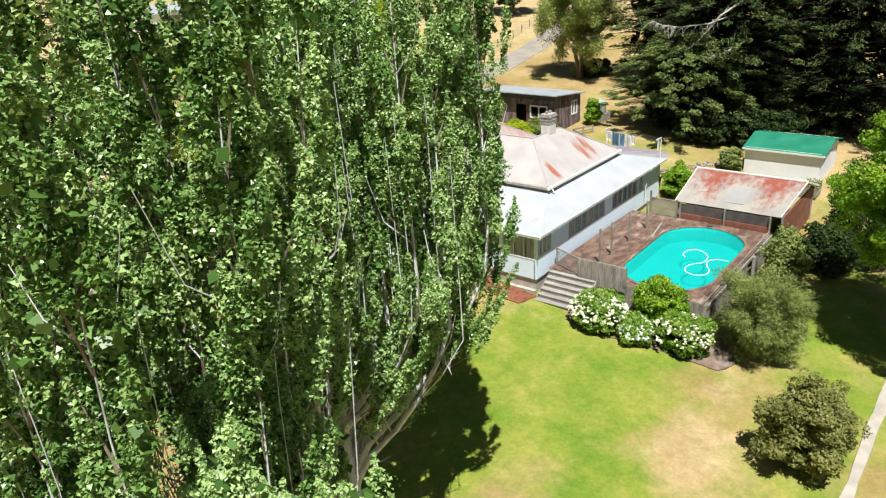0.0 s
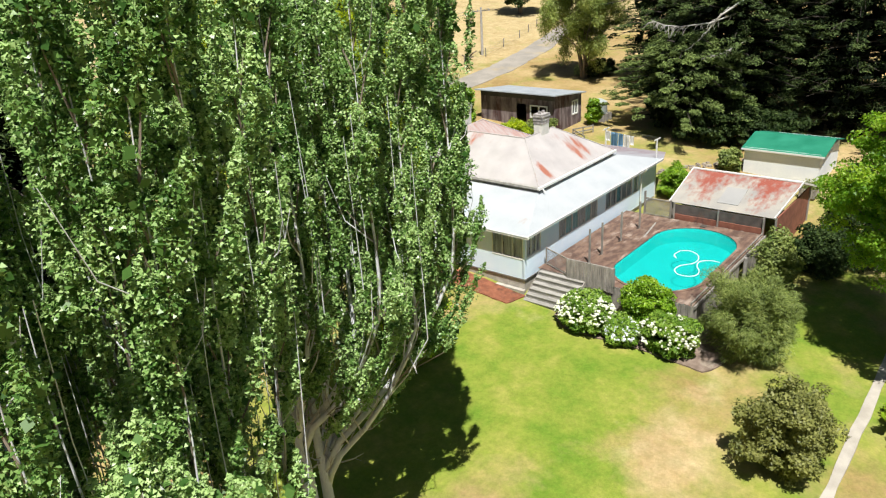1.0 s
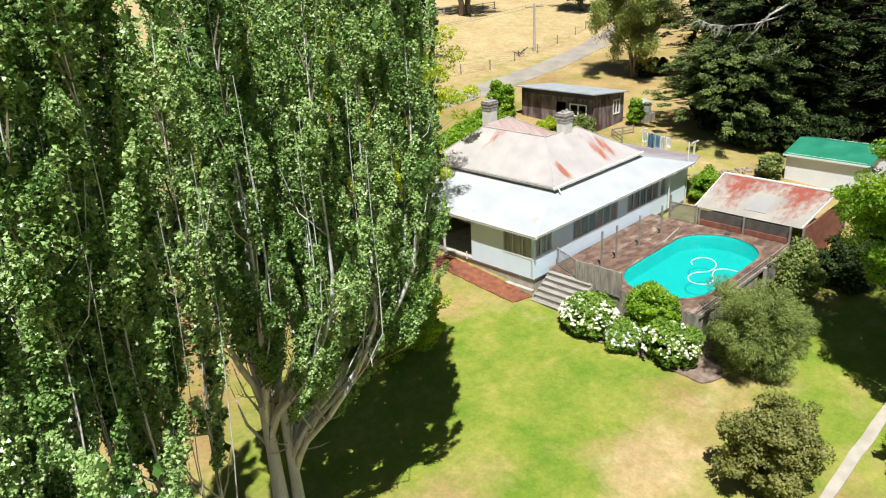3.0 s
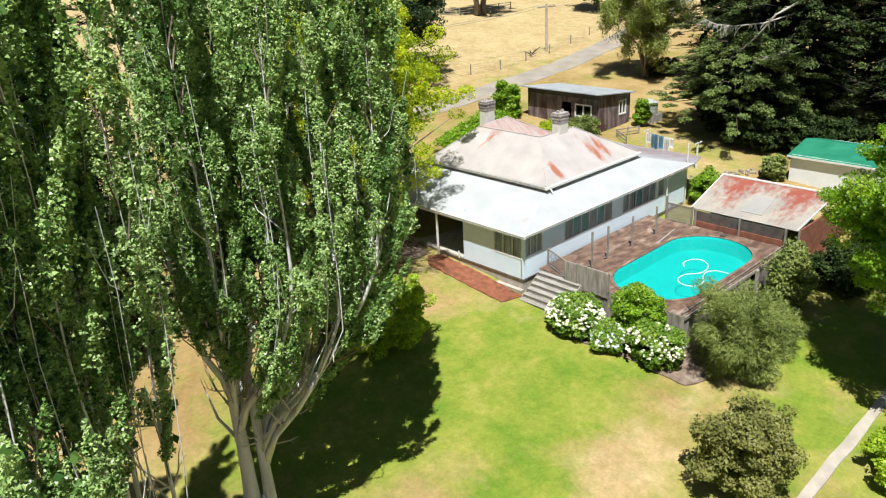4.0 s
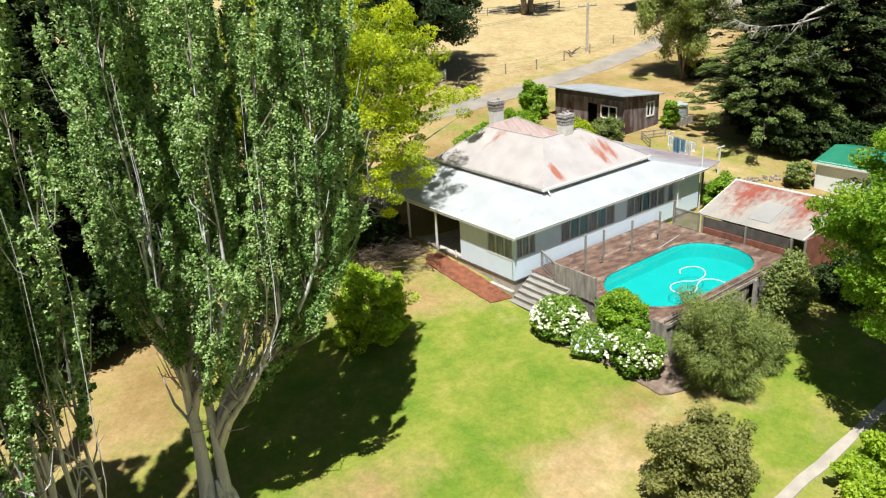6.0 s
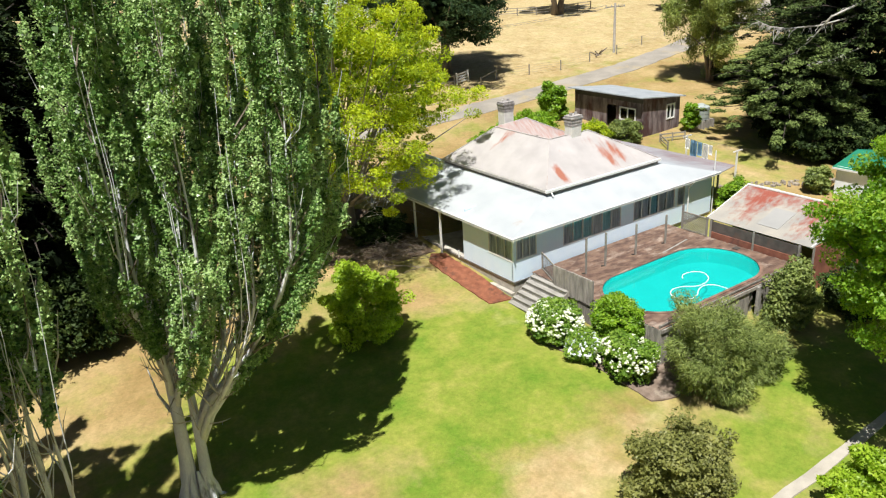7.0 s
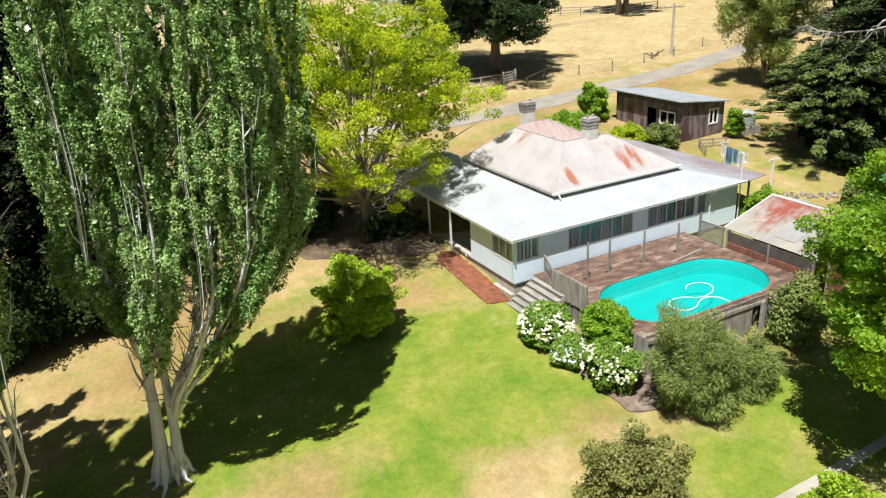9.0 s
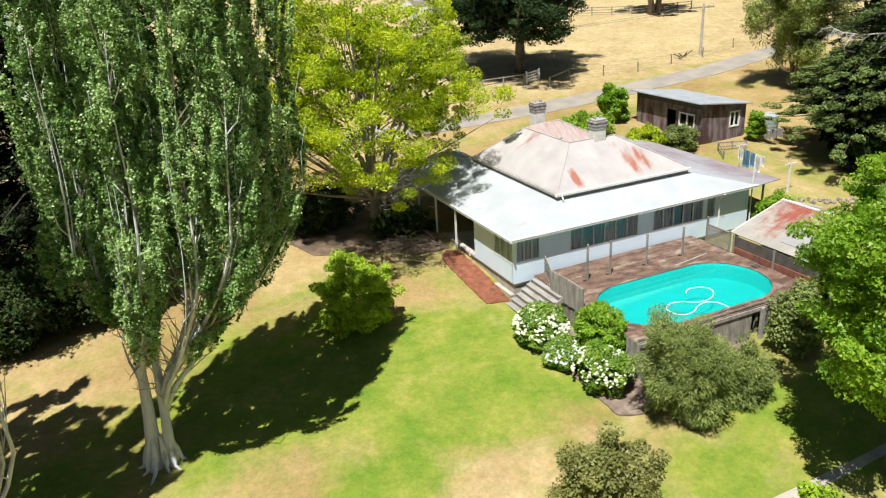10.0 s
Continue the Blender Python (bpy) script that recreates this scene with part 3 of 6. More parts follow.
def wall_run(name, along, fixed, thick, start, end, z0, z1, holes, material, label=""):
    """A wall along x or y at a fixed coordinate, with real openings (start, end, sill, head)."""
    bm = bmesh.new()
    A = sorted({start, end, *(h[0] for h in holes), *(h[1] for h in holes)})
    Z = sorted({z0, z1, *(h[2] for h in holes), *(h[3] for h in holes)})
    def solid(i, j):
        if not (0 <= i < len(A) - 1 and 0 <= j < len(Z) - 1):
            return False
        a, z = (A[i] + A[i + 1]) / 2, (Z[j] + Z[j + 1]) / 2
        return not any(h[0] < a < h[1] and h[2] < z < h[3] for h in holes)
    cache = {}
    def vert(i, j, d):
        if (i, j, d) not in cache:
            f = fixed + thick * d
            cache[i, j, d] = bm.verts.new((A[i], f, Z[j]) if along == "x" else (f, A[i], Z[j]))
        return cache[i, j, d]
    for i in range(len(A) - 1):
        for j in range(len(Z) - 1):
            if not solid(i, j):
                continue
            for d in (0, 1):
                bm.faces.new([vert(i, j, d), vert(i + 1, j, d), vert(i + 1, j + 1, d), vert(i, j + 1, d)])
            for (di, dj), (p, q) in {(-1, 0): ((0, 0), (0, 1)), (1, 0): ((1, 0), (1, 1)), (0, -1): ((0, 0), (1, 0)), (0, 1): ((0, 1), (1, 1))}.items():
                if not solid(i + di, j + dj):
                    bm.faces.new([vert(i + p[0], j + p[1], 0), vert(i + q[0], j + q[1], 0), vert(i + q[0], j + q[1], 1), vert(i + p[0], j + p[1], 1)])
    bmesh.ops.recalc_face_normals(bm, faces=bm.faces)
    return part(name, bm, material, house, label)


def window(name, along, fixed, a, b, lo, hi, panes, curtain, inward, drawn=1.0):
    """A window unit: frame, mullions, sill, one pane a light, pleated curtain behind."""
    w = new(name)
    w.parent = house
    bm = bmesh.new()
    def put(bm, s, e, z0, z1, d0, d1):
        if along == "x":
            box(bm, s, fixed + d0 * inward, z0, e, fixed + d1 * inward, z1)
        else:
            box(bm, fixed + d0 * inward, s, z0, fixed + d1 * inward, e, z1)
    f = 0.035
    put(bm, a, b, lo, lo + f, -0.015, 0.09)
    put(bm, a, b, hi - f, hi, -0.015, 0.09)
    put(bm, a, a + f, lo + f, hi - f, -0.015, 0.09)
    put(bm, b - f, b, lo + f, hi - f, -0.015, 0.09)
    for i in range(1, panes):
        c = a + (b - a) * i / panes
        put(bm, c - 0.018, c + 0.018, lo + f, hi - f, -0.01, 0.08)
    part("window_frame", bm, M_TRIM, w)
    bm = bmesh.new()
    put(bm, a - 0.02, b + 0.02, lo - 0.028, lo - 0.003, -0.02, 0.06)
    part("window_sill", bm, M_TRIM, w)
    for i in range(panes):
        bm = bmesh.new()
        s, e = a + (b - a) * i / panes + 0.02, a + (b - a) * (i + 1) / panes - 0.02
        put(bm, s, e, lo + f, hi - f, 0.035, 0.041)
        o = part("pane", bm, M_GLASS, w)
        o.visible_shadow = False
        bm = bmesh.new()
        n = max(4, int((e - s) / 0.05))
        e2 = s + (e - s) * drawn
        vs = []
        for k in range(n + 1):
            c = s + (e2 - s) * k / n
            d = 0.085 + 0.02 * math.sin(k * 1.9) + 0.012 * math.sin(k * 0.83)
            for z in (lo + 0.02, hi - 0.02):
                q = fixed + d * inward
                vs.append(bm.verts.new((c, q, z) if along == "x" else (q, c, z)))
        for k in range(n):
            bm.faces.new((vs[2 * k], vs[2 * k + 2], vs[2 * k + 3], vs[2 * k + 1]))
        bmesh.ops.solidify(bm, geom=bm.faces[:], thickness=0.006)
        part("curtain", bm, curtain[i % len(curtain)], w)
    return w


SW = [(31.6, 32.98, 2.16, 3.44), (34.85, 39.25, 2.1, 3.44), (40.28, 43.85, 2.1, 3.44), (44.1, 44.75, 2.1, 3.44)]
WW = [(17.6, 19.55, 2.1, 3.44)]
T = 0.14
wall_run("wall_south", "x", WY, T, WX, EX, FLOOR, EAVE + 0.02, SW, M_WALL)
wall_run("wall_west", "y", WX, T, WY + T, 21.85, FLOOR, EAVE + 0.02, WW, M_WALL)
wall_run("wall_east", "y", EX - T, T, WY + T, 31.0, FLOOR, EAVE + 0.02, [], M_WALL)
wall_run("wall_porch", "x", 21.71, T, WX + T, 35.3, FLOOR, EAVE + 0.4, [], M_WALL)
wall_run("wall_inner_west", "y", 35.3, T, 19.2, 32.0, FLOOR, 4.5, [(24.2, 25.1, 1.02, 3.0), (27.0, 28.4, 1.9, 3.1)], M_WALL)
wall_run("wall_inner_south", "x", 19.2, T, 35.44, 43.4, FLOOR, 4.5, [], M_WALL)
wall_run("wall_back", "x", 31.86, T, 35.44, EX - T, FLOOR, EAVE + 0.02, [], M_WALL)
for (a, b, lo, hi), n, cur, dr in zip(SW, (3, 6, 5, 1), ([M_CURT], [M_CURT, M_CURT2, M_CURT2, M_CURT, M_CURT2, M_CURT], [M_CURT, M_CURT, M_CURT2], [M_CURT]), (0.96, 0.93, 0.88, 0.95)):
    window("window", "x", WY, a, b, lo, hi, n, cur, 1, dr)
window("window", "y", WX, 17.6, 19.55, 2.1, 3.44, 3, [M_CURT], 1, 0.9)
window("window", "y", 35.3, 27.0, 28.4, 1.9, 3.1, 2, [M_CURT], 1, 0.5)
bm = boxed(35.33, 24.25, 1.02, 35.39, 25.05, 2.98, bevel=0.01)
dr = part("door", bm, M_DARK, house, "dark timber back door")
bm = bmesh.new()
tube(bm, [(35.33, 24.35, 2.0), (35.27, 24.35, 2.0), (35.27, 24.45, 2.0)], [0.015, 0.015, 0.015], 6)
part("door_handle", bm, M_POSTS, dr)
# floor slab, base and ceiling
part("foundation", boxed(WX + 0.05, WY + 0.05, -0.9, EX - 0.05, 31.9, FLOOR - 0.06), M_CONC, house, "low pale concrete base")
part("base_trim", boxed(WX - 0.02, WY - 0.02, FLOOR - 0.06, EX + 0.02, 31.95, FLOOR), M_FASCIA, house)
part("floor", boxed(35.5, WY + T, FLOOR, EX - T, 31.8, FLOOR + 0.03), M_DARK, house)
part("porch_floor", boxed(WX + 0.02, 21.87, FLOOR, 35.28, 31.9, FLOOR + 0.05), M_CONC, house)
part("ceiling", boxed(WX + T, WY + T, EAVE + 0.04, EX - T, 18.8, EAVE + 0.08), M_TRIM, house)
# fascia and gutter of the verandah
bm = bmesh.new()
box(bm, 31.08, 17.08, EAVE - 0.05, EX + 0.25, 17.14, EAVE + 0.1)
part("fascia", bm, M_TRIM, house)
bm = bmesh.new()
box(bm, 31.02, 17.0, EAVE - 0.05, 31.08, 32.3, EAVE + 0.1)
part("fascia", bm, M_TRIM, house)
# verandah posts
for y in (23.73, 26.43, 29.07, 31.7):
    bm = boxed(31.15, y - 0.05, 0.72, 31.26, y + 0.05, EAVE, bevel=0.01)
    part("verandah_post", bm, M_WHITE, house)
bm = bmesh.new()
box(bm, 31.14, 21.86, EAVE - 0.17, 31.27, 32.2, EAVE - 0.05)
part("verandah_beam", bm, M_TRIM, house)
for y in (22.0, 28.0):
    part("verandah_rail", boxed(31.17, y, 1.05, 31.23, y + 0.04, 1.5), M_WHITE, house)

TOPZ = 4.6
# verandah roof
part("verandah_roof", slope([(31.0, 32.3, EAVE + 0.06), (31.0, 17.06, EAVE + 0.06), (34.98, 18.89, TOPZ), (34.98, 32.3, TOPZ)],
     rust=lambda p: 0.1 * noise.noise(p * 0.6) + 0.5 * math.exp(-((p.x - 32.3) / 0.45) ** 2 - ((p.y - 18.1) / 0.5) ** 2)), R_VER, house, "white corrugated verandah roof")
part("verandah_roof", slope([(31.0, 17.06, EAVE + 0.06), (47.55, 17.06, EAVE + 0.06), (43.68, 18.89, TOPZ), (34.98, 18.89, TOPZ)],
     rust=lambda p: 0.08 * noise.noise(p * 0.6)), R_VER, house, "white corrugated verandah roof")
part("rear_roof", slope([(47.55, 17.06, EAVE + 0.06), (50.6, 18.2, 3.15), (50.6, 32.3, 3.15), (43.68, 32.3, TOPZ), (43.68, 18.89, TOPZ)],
     rust=lambda p: 0.5 / (1 + math.exp(-(p.x - 46.6) * 1.6)) + 0.15 * noise.noise(p * 0.5)), R_REAR, house, "grey rear skillion roof with purplish rust")
for y in (19.2, 23.5, 28.5):
    part("rear_post", boxed(50.35, y, float(gz(50.4, y)) - 0.1, 50.45, y + 0.1, 3.12), M_GREYWOOD, house)
# main roof: a U of hips round a sunken valley
RZ = 6.8
MAINX0, MAINX1, MAINY0, MAINY1 = MAINX0 - 0.06, MAINX1 + 0.06, MAINY0 - 0.06, MAINY1 + 0.06
SR, NR, WR = 21.2, 26.0, 37.25
SE, NE_ = 40.3, 39.7
def streak(p, x, y, lean, w, l):
    """A rust run down the slope."""
    return math.exp(-((p.x - x + lean * (p.y - y)) / w) ** 2 - ((p.y - y) / l) ** 2)


def rust_s(p):
    r = 1.0 * streak(p, 36.42, 19.45, 0.22, 0.2, 0.5) + 0.4 * streak(p, 36.5, 19.3, 0.2, 0.45, 0.7)
    r += 0.9 * streak(p, 40.35, 19.5, 0.35, 0.26, 0.6) + 0.7 * streak(p, 41.2, 19.75, 0.35, 0.2, 0.6) + 0.42 * streak(p, 40.8, 19.9, 0.3, 0.9, 0.7)
    r += 0.16 * streak(p, 37.4, 20.4, 0, 0.3, 0.3) + 0.28 * streak(p, 39.5, 20.7, 0, 1.6, 0.4)
    q = Vector((p.x - 37.75, p.y - 20.35, 0))
    r += 0.2 * math.exp(-((max(abs(q.x) / 0.42, abs(q.y) / 0.34) - 1) / 0.22) ** 2)
    r += 0.2 * math.exp(-((p.x - 42.2) / 1.0) ** 2 - ((p.y - 19.6) / 0.8) ** 2) + 0.12 * noise.noise(p * 1.3)
    return r + 0.03


def rust_w(p):
    r = 0.8 * math.exp(-((p.y - 24.75 - 0.5 * (36.6 - p.x)) / 0.16) ** 2 - ((p.x - 36.5) / 0.55) ** 2)
    return r + 0.35 * math.exp(-((p.x - 37.2) / 0.25) ** 2) * (p.y > 24) + 0.3 * math.exp(-((p.x - 36.9) / 0.4) ** 2 - ((p.y - 23.2) / 1.6) ** 2) + 0.12 * noise.noise(p * 1.3) + 0.04


faces = [
    ([(MAINX0, MAINY0, GUT), (MAINX1, MAINY0, GUT), (SE, SR, RZ), (WR, SR, RZ)], rust_s),
    ([(MAINX0, MAINY1, GUT), (MAINX0, MAINY0, GUT), (WR, SR, RZ), (WR, NR, RZ)], rust_w),
    ([(MAINX1, MAINY0, GUT), (MAINX1, 23.6, GUT), (SE, SR, RZ)], rust_w),
    ([(MAINX1, 23.6, GUT), (WR + 2.3, 23.6, GUT), (WR, SR, RZ), (SE, SR, RZ)], None),
    ([(MAINX1, 23.6, GUT), (MAINX1, MAINY1, GUT), (NE_, NR, RZ + 0.15)], None),
    ([(WR + 2.3, 23.6, GUT), (MAINX1, 23.6, GUT), (NE_, NR, RZ + 0.15), (WR, NR, RZ)], lambda p: 0.5),
    ([(MAINX1, MAINY1, GUT), (MAINX0, MAINY1, GUT), (WR, NR, RZ), (NE_, NR, RZ + 0.15)], None),
    ([(WR + 2.3, 23.7, GUT), (WR + 2.3, 23.5, GUT), (WR, SR, RZ), (WR, NR, RZ)], None),
]
for poly, ru in faces:
    part("roof", slope(poly, 0.3, 0.05, ru), R_MAIN, house, "faded white corrugated iron with red rust streaks")
# ridge and hip capping
for a, b in (((WR, SR, RZ), (SE, SR, RZ)), ((WR, SR, RZ), (WR, NR, RZ)), ((WR, NR, RZ), (NE_, NR, RZ + 0.15)), ((MAINX0, MAINY0, GUT), (WR, SR, RZ)),
             ((MAINX1, MAINY0, GUT), (SE, SR, RZ)), ((MAINX0, MAINY1, GUT), (WR, NR, RZ)), ((NE_, NR, RZ + 0.15), (MAINX1, 23.6, GUT))):
    bm = bmesh.new()
    tube(bm, [Vector(a) + Vector((0, 0, 0.03)), Vector(b) + Vector((0, 0, 0.03))], [0.026, 0.026], 6)
    part("ridge_cap", bm, M_CAP, house)
# clerestory band between verandah roof and main roof, and the gutters
part("band_wall", boxed(MAINX0, MAINY0, 4.4, MAINX1, MAINY1, GUT - 0.02), M_FASCIA, house, "dark grey boarded band under the main eave")
bm = bmesh.new()
box(bm, MAINX0 - 0.16, MAINY0 - 0.16, GUT - 0.13, MAINX1 + 0.1, MAINY0 - 0.02, GUT + 0.0)
part("gutter", bm, M_TRIM, house, "white painted gutter")
bm = bmesh.new()
box(bm, MAINX0 - 0.16, MAINY0 - 0.02, GUT - 0.13, MAINX0 - 0.02, MAINY1 + 0.1, GUT + 0.0)
part("gutter", bm, M_POSTS, house, "grey weathered gutter")
bm = bmesh.new()
tube(bm, [(35.1, 18.68, GUT - 0.1), (35.1, 18.68, 4.75), (35.12, 18.55, 4.55)], [0.045] * 3, 8)
part("downpipe", bm, M_TRIM, house)
bm = bmesh.new()
tube(bm, [(44.95, 17.05, EAVE), (44.95, 17.3, 3.2), (44.95, 17.38, 3.1), (44.95, 17.38, 1.3)], [0.045] * 4, 8)
part("downpipe", bm, M_TRIM, house)


def chimney(x, y, z0, z1, label):
    c = new("chimney")
    c.parent = house
    c["label"] = label
    part("shaft", boxed(x - 0.38, y - 0.3, z0, x + 0.38, y + 0.3, z1 - 0.62, bevel=0.015), M_RENDER, c)
    bm = bmesh.new()
    for k in range(6):
        g = (0.0, 0.0, 0.02, 0.02, 0.05, 0.01)[k]
        box(bm, x - 0.4 - g, y - 0.32 - g, z1 - 0.618 + 0.1 * k, x + 0.4 + g, y + 0.32 + g, z1 - 0.618 + 0.1 * k + 0.092, bevel=0.01)
    part("crown", bm, M_BRICK, c, "corbelled grey brick top")
    for dx in (-0.2, 0.2):
        bm = bmesh.new()
        tube(bm, [(x + dx, y, z1 - 0.05), (x + dx, y, z1 + 0.12)], [0.1, 0.085], 10)
        part("chimney_pot", bm, M_BRICK, c)


chimney(39.2, 21.3, 6.2, 7.9, "grey brick chimney with rendered stack")
chimney(38.55, 26.6, 6.2, 8.15, "grey brick chimney with rendered stack")
# roof vent
bm = bmesh.new()
tube(bm, [(37.7, 22.7, 6.2), (37.7, 22.7, 6.75)], [0.05, 0.05], 8)
part("vent_pipe", bm, M_FASCIA, house)

bm = bmesh.new()
tube(bm, [(47.62, 17.6, 0.0), (47.62, 17.6, 4.8)], [0.045, 0.035], 8)
part("mast", bm, M_WHITE, house, "thin white pole at the house corner")
part("apron", boxed(30.95, 16.6, -0.3, 32.4, 17.46, 0.16, bevel=0.01), M_CONC, house, "pale concrete apron")
part("apron", boxed(31.22, 17.47, -0.3, 31.46, 31.0, 0.42, bevel=0.01), M_CONC, house, "pale concrete apron")

# ---- pool deck ----
DZ = 1.29
DX0, DX1, DY0, DY1 = 32.55, 43.0, 9.05, 17.4
PCX, PCY, PLX, PLY = 37.6, 11.9, 4.6, 2.3


def pool_outline(grow=0.0, n=48):
    pts = []
    r = PLY + grow
    s = PLX - PLY
    for k in range(n):
        a = 2 * math.pi * k / n
        ca, sa = math.cos(a), math.sin(a)
        pts.append((PCX + (s if ca > 0 else -s) * min(1, abs(ca) * 40) + r * ca, PCY + r * sa))
    return pts


def deck_build():
    d = thing("pool_deck", 0, 0, 0, "weathered red-brown timber deck set round an oval pool", "deck")
    hole = pool_outline(0.0, 96)
    # boards run along x, cut round the pool
    bm = bmesh.new()
    w, gap = 0.14, 0.006
    y = DY0
    rng = random.Random(4)
    while y < DY1 - 0.01:
        y1 = min(y + w, DY1)
        mid = (y + y1) / 2
        r = PLY + 0.02
        segs = [(DX0, DX1)]
        dy = abs(mid - PCY)
        if dy < r:
            half = (PLX - PLY) + math.sqrt(r * r - dy * dy)
            segs = [(segs[0][0], PCX - half), (PCX + half, DX1)]
        for a, b in segs:
            while b - a > 0.01:
                L = min(b - a, rng.uniform(2.4, 4.2))
                if b - a - L < 0.5:
                    L = b - a
                box(bm, a, y, DZ - 0.03, a + L - 0.004, y1 - gap, DZ + rng.uniform(-0.003, 0.003))
                a += L
        y += w
    part("decking", bm, M_DECK, d)["kind"] = "stuff"
    # rim of the pool
    bm = bmesh.new()
    o, i = pool_outline(0.14, 96), pool_outline(-0.02, 96)
    z = DZ + 0.035
    vo = [bm.verts.new((x, yy, z)) for x, yy in o]
    vi = [bm.verts.new((x, yy, z)) for x, yy in i]
    vd = [bm.verts.new((x, yy, DZ)) for x, yy in o]
    for k in range(96):
        j = (k + 1) % 96
        bm.faces.new((vo[k], vo[j], vi[j], vi[k]))
        bm.faces.new((vd[k], vd[j], vo[j], vo[k]))
    bmesh.ops.recalc_face_normals(bm, faces=bm.faces)
    part("coping", bm, M_DECK, d, "timber coping boards")
    bm = bmesh.new()
    vi = [bm.verts.new((x, yy, z)) for x, yy in i]
    vb = [bm.verts.new((x, yy, DZ - 0.09)) for x, yy in i]
    for k in range(96):
        bm.faces.new((vi[k], vi[(k + 1) % 96], vb[(k + 1) % 96], vb[k]))
    bmesh.ops.solidify(bm, geom=bm.faces[:], thickness=0.01)
    part("inner_rim", bm, M_FASCIA, d, "dark grey inner rim")
    # skirts of upright palings
    def palings(x0, y0, x1, y1, top):
        bm = bmesh.new()
        n = int(math.hypot(x1 - x0, y1 - y0) / 0.115)
        r = random.Random(int(x0 * 7 + y0))
        for k in range(n):
            a, b = (k + 0.06) / n, (k + 0.94) / n
            xa, ya, xb, yb = x0 + (x1 - x0) * a, y0 + (y1 - y0) * a, x0 + (x1 - x0) * b, y0 + (y1 - y0) * b
            zb = float(gz((xa + xb) / 2, (ya + yb) / 2)) + 0.02
            beam(bm, ((xa + xb) / 2, (ya + yb) / 2, zb), ((xa + xb) / 2, (ya + yb) / 2, top + r.uniform(-0.03, 0.02)), 0.1 if abs(y1 - y0) < 0.1 else 0.02, 0.02 if abs(y1 - y0) < 0.1 else 0.1, up=(0, 1, 0))
        return bm
    for seg in ((DX0 - 0.03, 9.0, 38.9, 9.0), (39.55, 9.0, DX1, 9.0), (DX0 - 0.03, 9.0, DX0 - 0.03, 12.8), (DX0 - 0.03, 12.8, DX0 - 0.03, 17.3), (DX1 + 0.03, 9.0, DX1 + 0.03, 17.2)):
        part("skirt", palings(*seg, DZ - 0.01), M_GREYWOOD, d, "grey vertical palings")
    part("corner_post", boxed(39.3, 8.78, float(gz(39.4, 8.9)) - 0.2, 39.54, 8.92, DZ - 0.02, bevel=0.01), M_STEP, d, "stout pale grey post")
    part("fascia", boxed(DX0, 8.93, DZ - 0.17, DX1, 8.985, DZ - 0.005), M_GREYWOOD, d)
    for x, y in ((33, 9.3), (36, 9.3), (39.5, 9.3), (42.6, 9.3), (33, 13), (42.6, 13), (33, 16.8), (42.6, 16.8)):
        part("bearer_post", boxed(x - 0.06, y - 0.06, float(gz(x, y)) - 0.2, x + 0.06, y + 0.06, DZ - 0.04), M_GREYWOOD, d)
    return d


deck_build()


def pool_build():
    p = thing("swimming_pool", 0, 0, 0, "oval turquoise swimming pool sunk in the timber deck", "swimming pool")
    o = pool_outline(-0.03, 96)
    bm = bmesh.new()
    top = [bm.verts.new((x, y, DZ + 0.0)) for x, y in o]
    bot = [bm.verts.new((x, y, DZ - 0.85)) for x, y in o]
    for k in range(96):
        j = (k + 1) % 96
        bm.faces.new((top[k], bot[k], bot[j], top[j]))
    bm.faces.new(bot)
    bmesh.ops.recalc_face_normals(bm, faces=bm.faces)
    for f in bm.faces:
        f.normal_flip()
    part("liner", bm, M_LINER, p, "turquoise vinyl liner")
    bm = bmesh.new()
    bm.faces.new([bm.verts.new((x, y, DZ - 0.1)) for x, y in pool_outline(-0.035, 96)])
    part("water", bm, M_WATER, p, "clear still water")
    part("skimmer", boxed(42.45, 12.2, DZ + 0.01, 42.8, 12.5, DZ + 0.06, bevel=0.01), M_DARK, p)
    return p


pool_build()
# white cleaner hose floating in loops
HZ = DZ - 0.14
HOSE = [(37.7, 11.95), (38.1, 12.22), (38.75, 12.12), (39.0, 11.68), (38.7, 11.18), (38.1, 10.9), (37.45, 10.95), (36.9, 11.36), (36.27, 11.44), (35.81, 11.1), (35.78, 10.6),
        (36.11, 10.26), (36.68, 10.31), (37.21, 10.62), (37.81, 10.74), (38.25, 10.4), (38.3, 9.75)]
def curve_through(pts, n=7):
    """Points of a smooth line through pts."""
    out = []
    for i in range(len(pts) - 1):
        p0, p1, p2, p3 = (Vector((*pts[min(max(k, 0), len(pts) - 1)], 0)) for k in (i - 1, i, i + 1, i + 2))
        for k in range(n):
            u = k / n
            out.append(0.5 * ((2 * p1) + (p2 - p0) * u + (2 * p0 - 5 * p1 + 4 * p2 - p3) * u * u + (3 * p1 - p0 - 3 * p2 + p3) * u ** 3))
    return out
bm = bmesh.new()
hp = curve_through(HOSE)
tube(bm, [(p.x, p.y, HZ + 0.01) for p in hp], [0.04] * len(hp), 8)
tagged(part("pool_hose", bm, M_HOSE, soft=True), "white ribbed cleaner hose floating in loops on the pool", "hose")

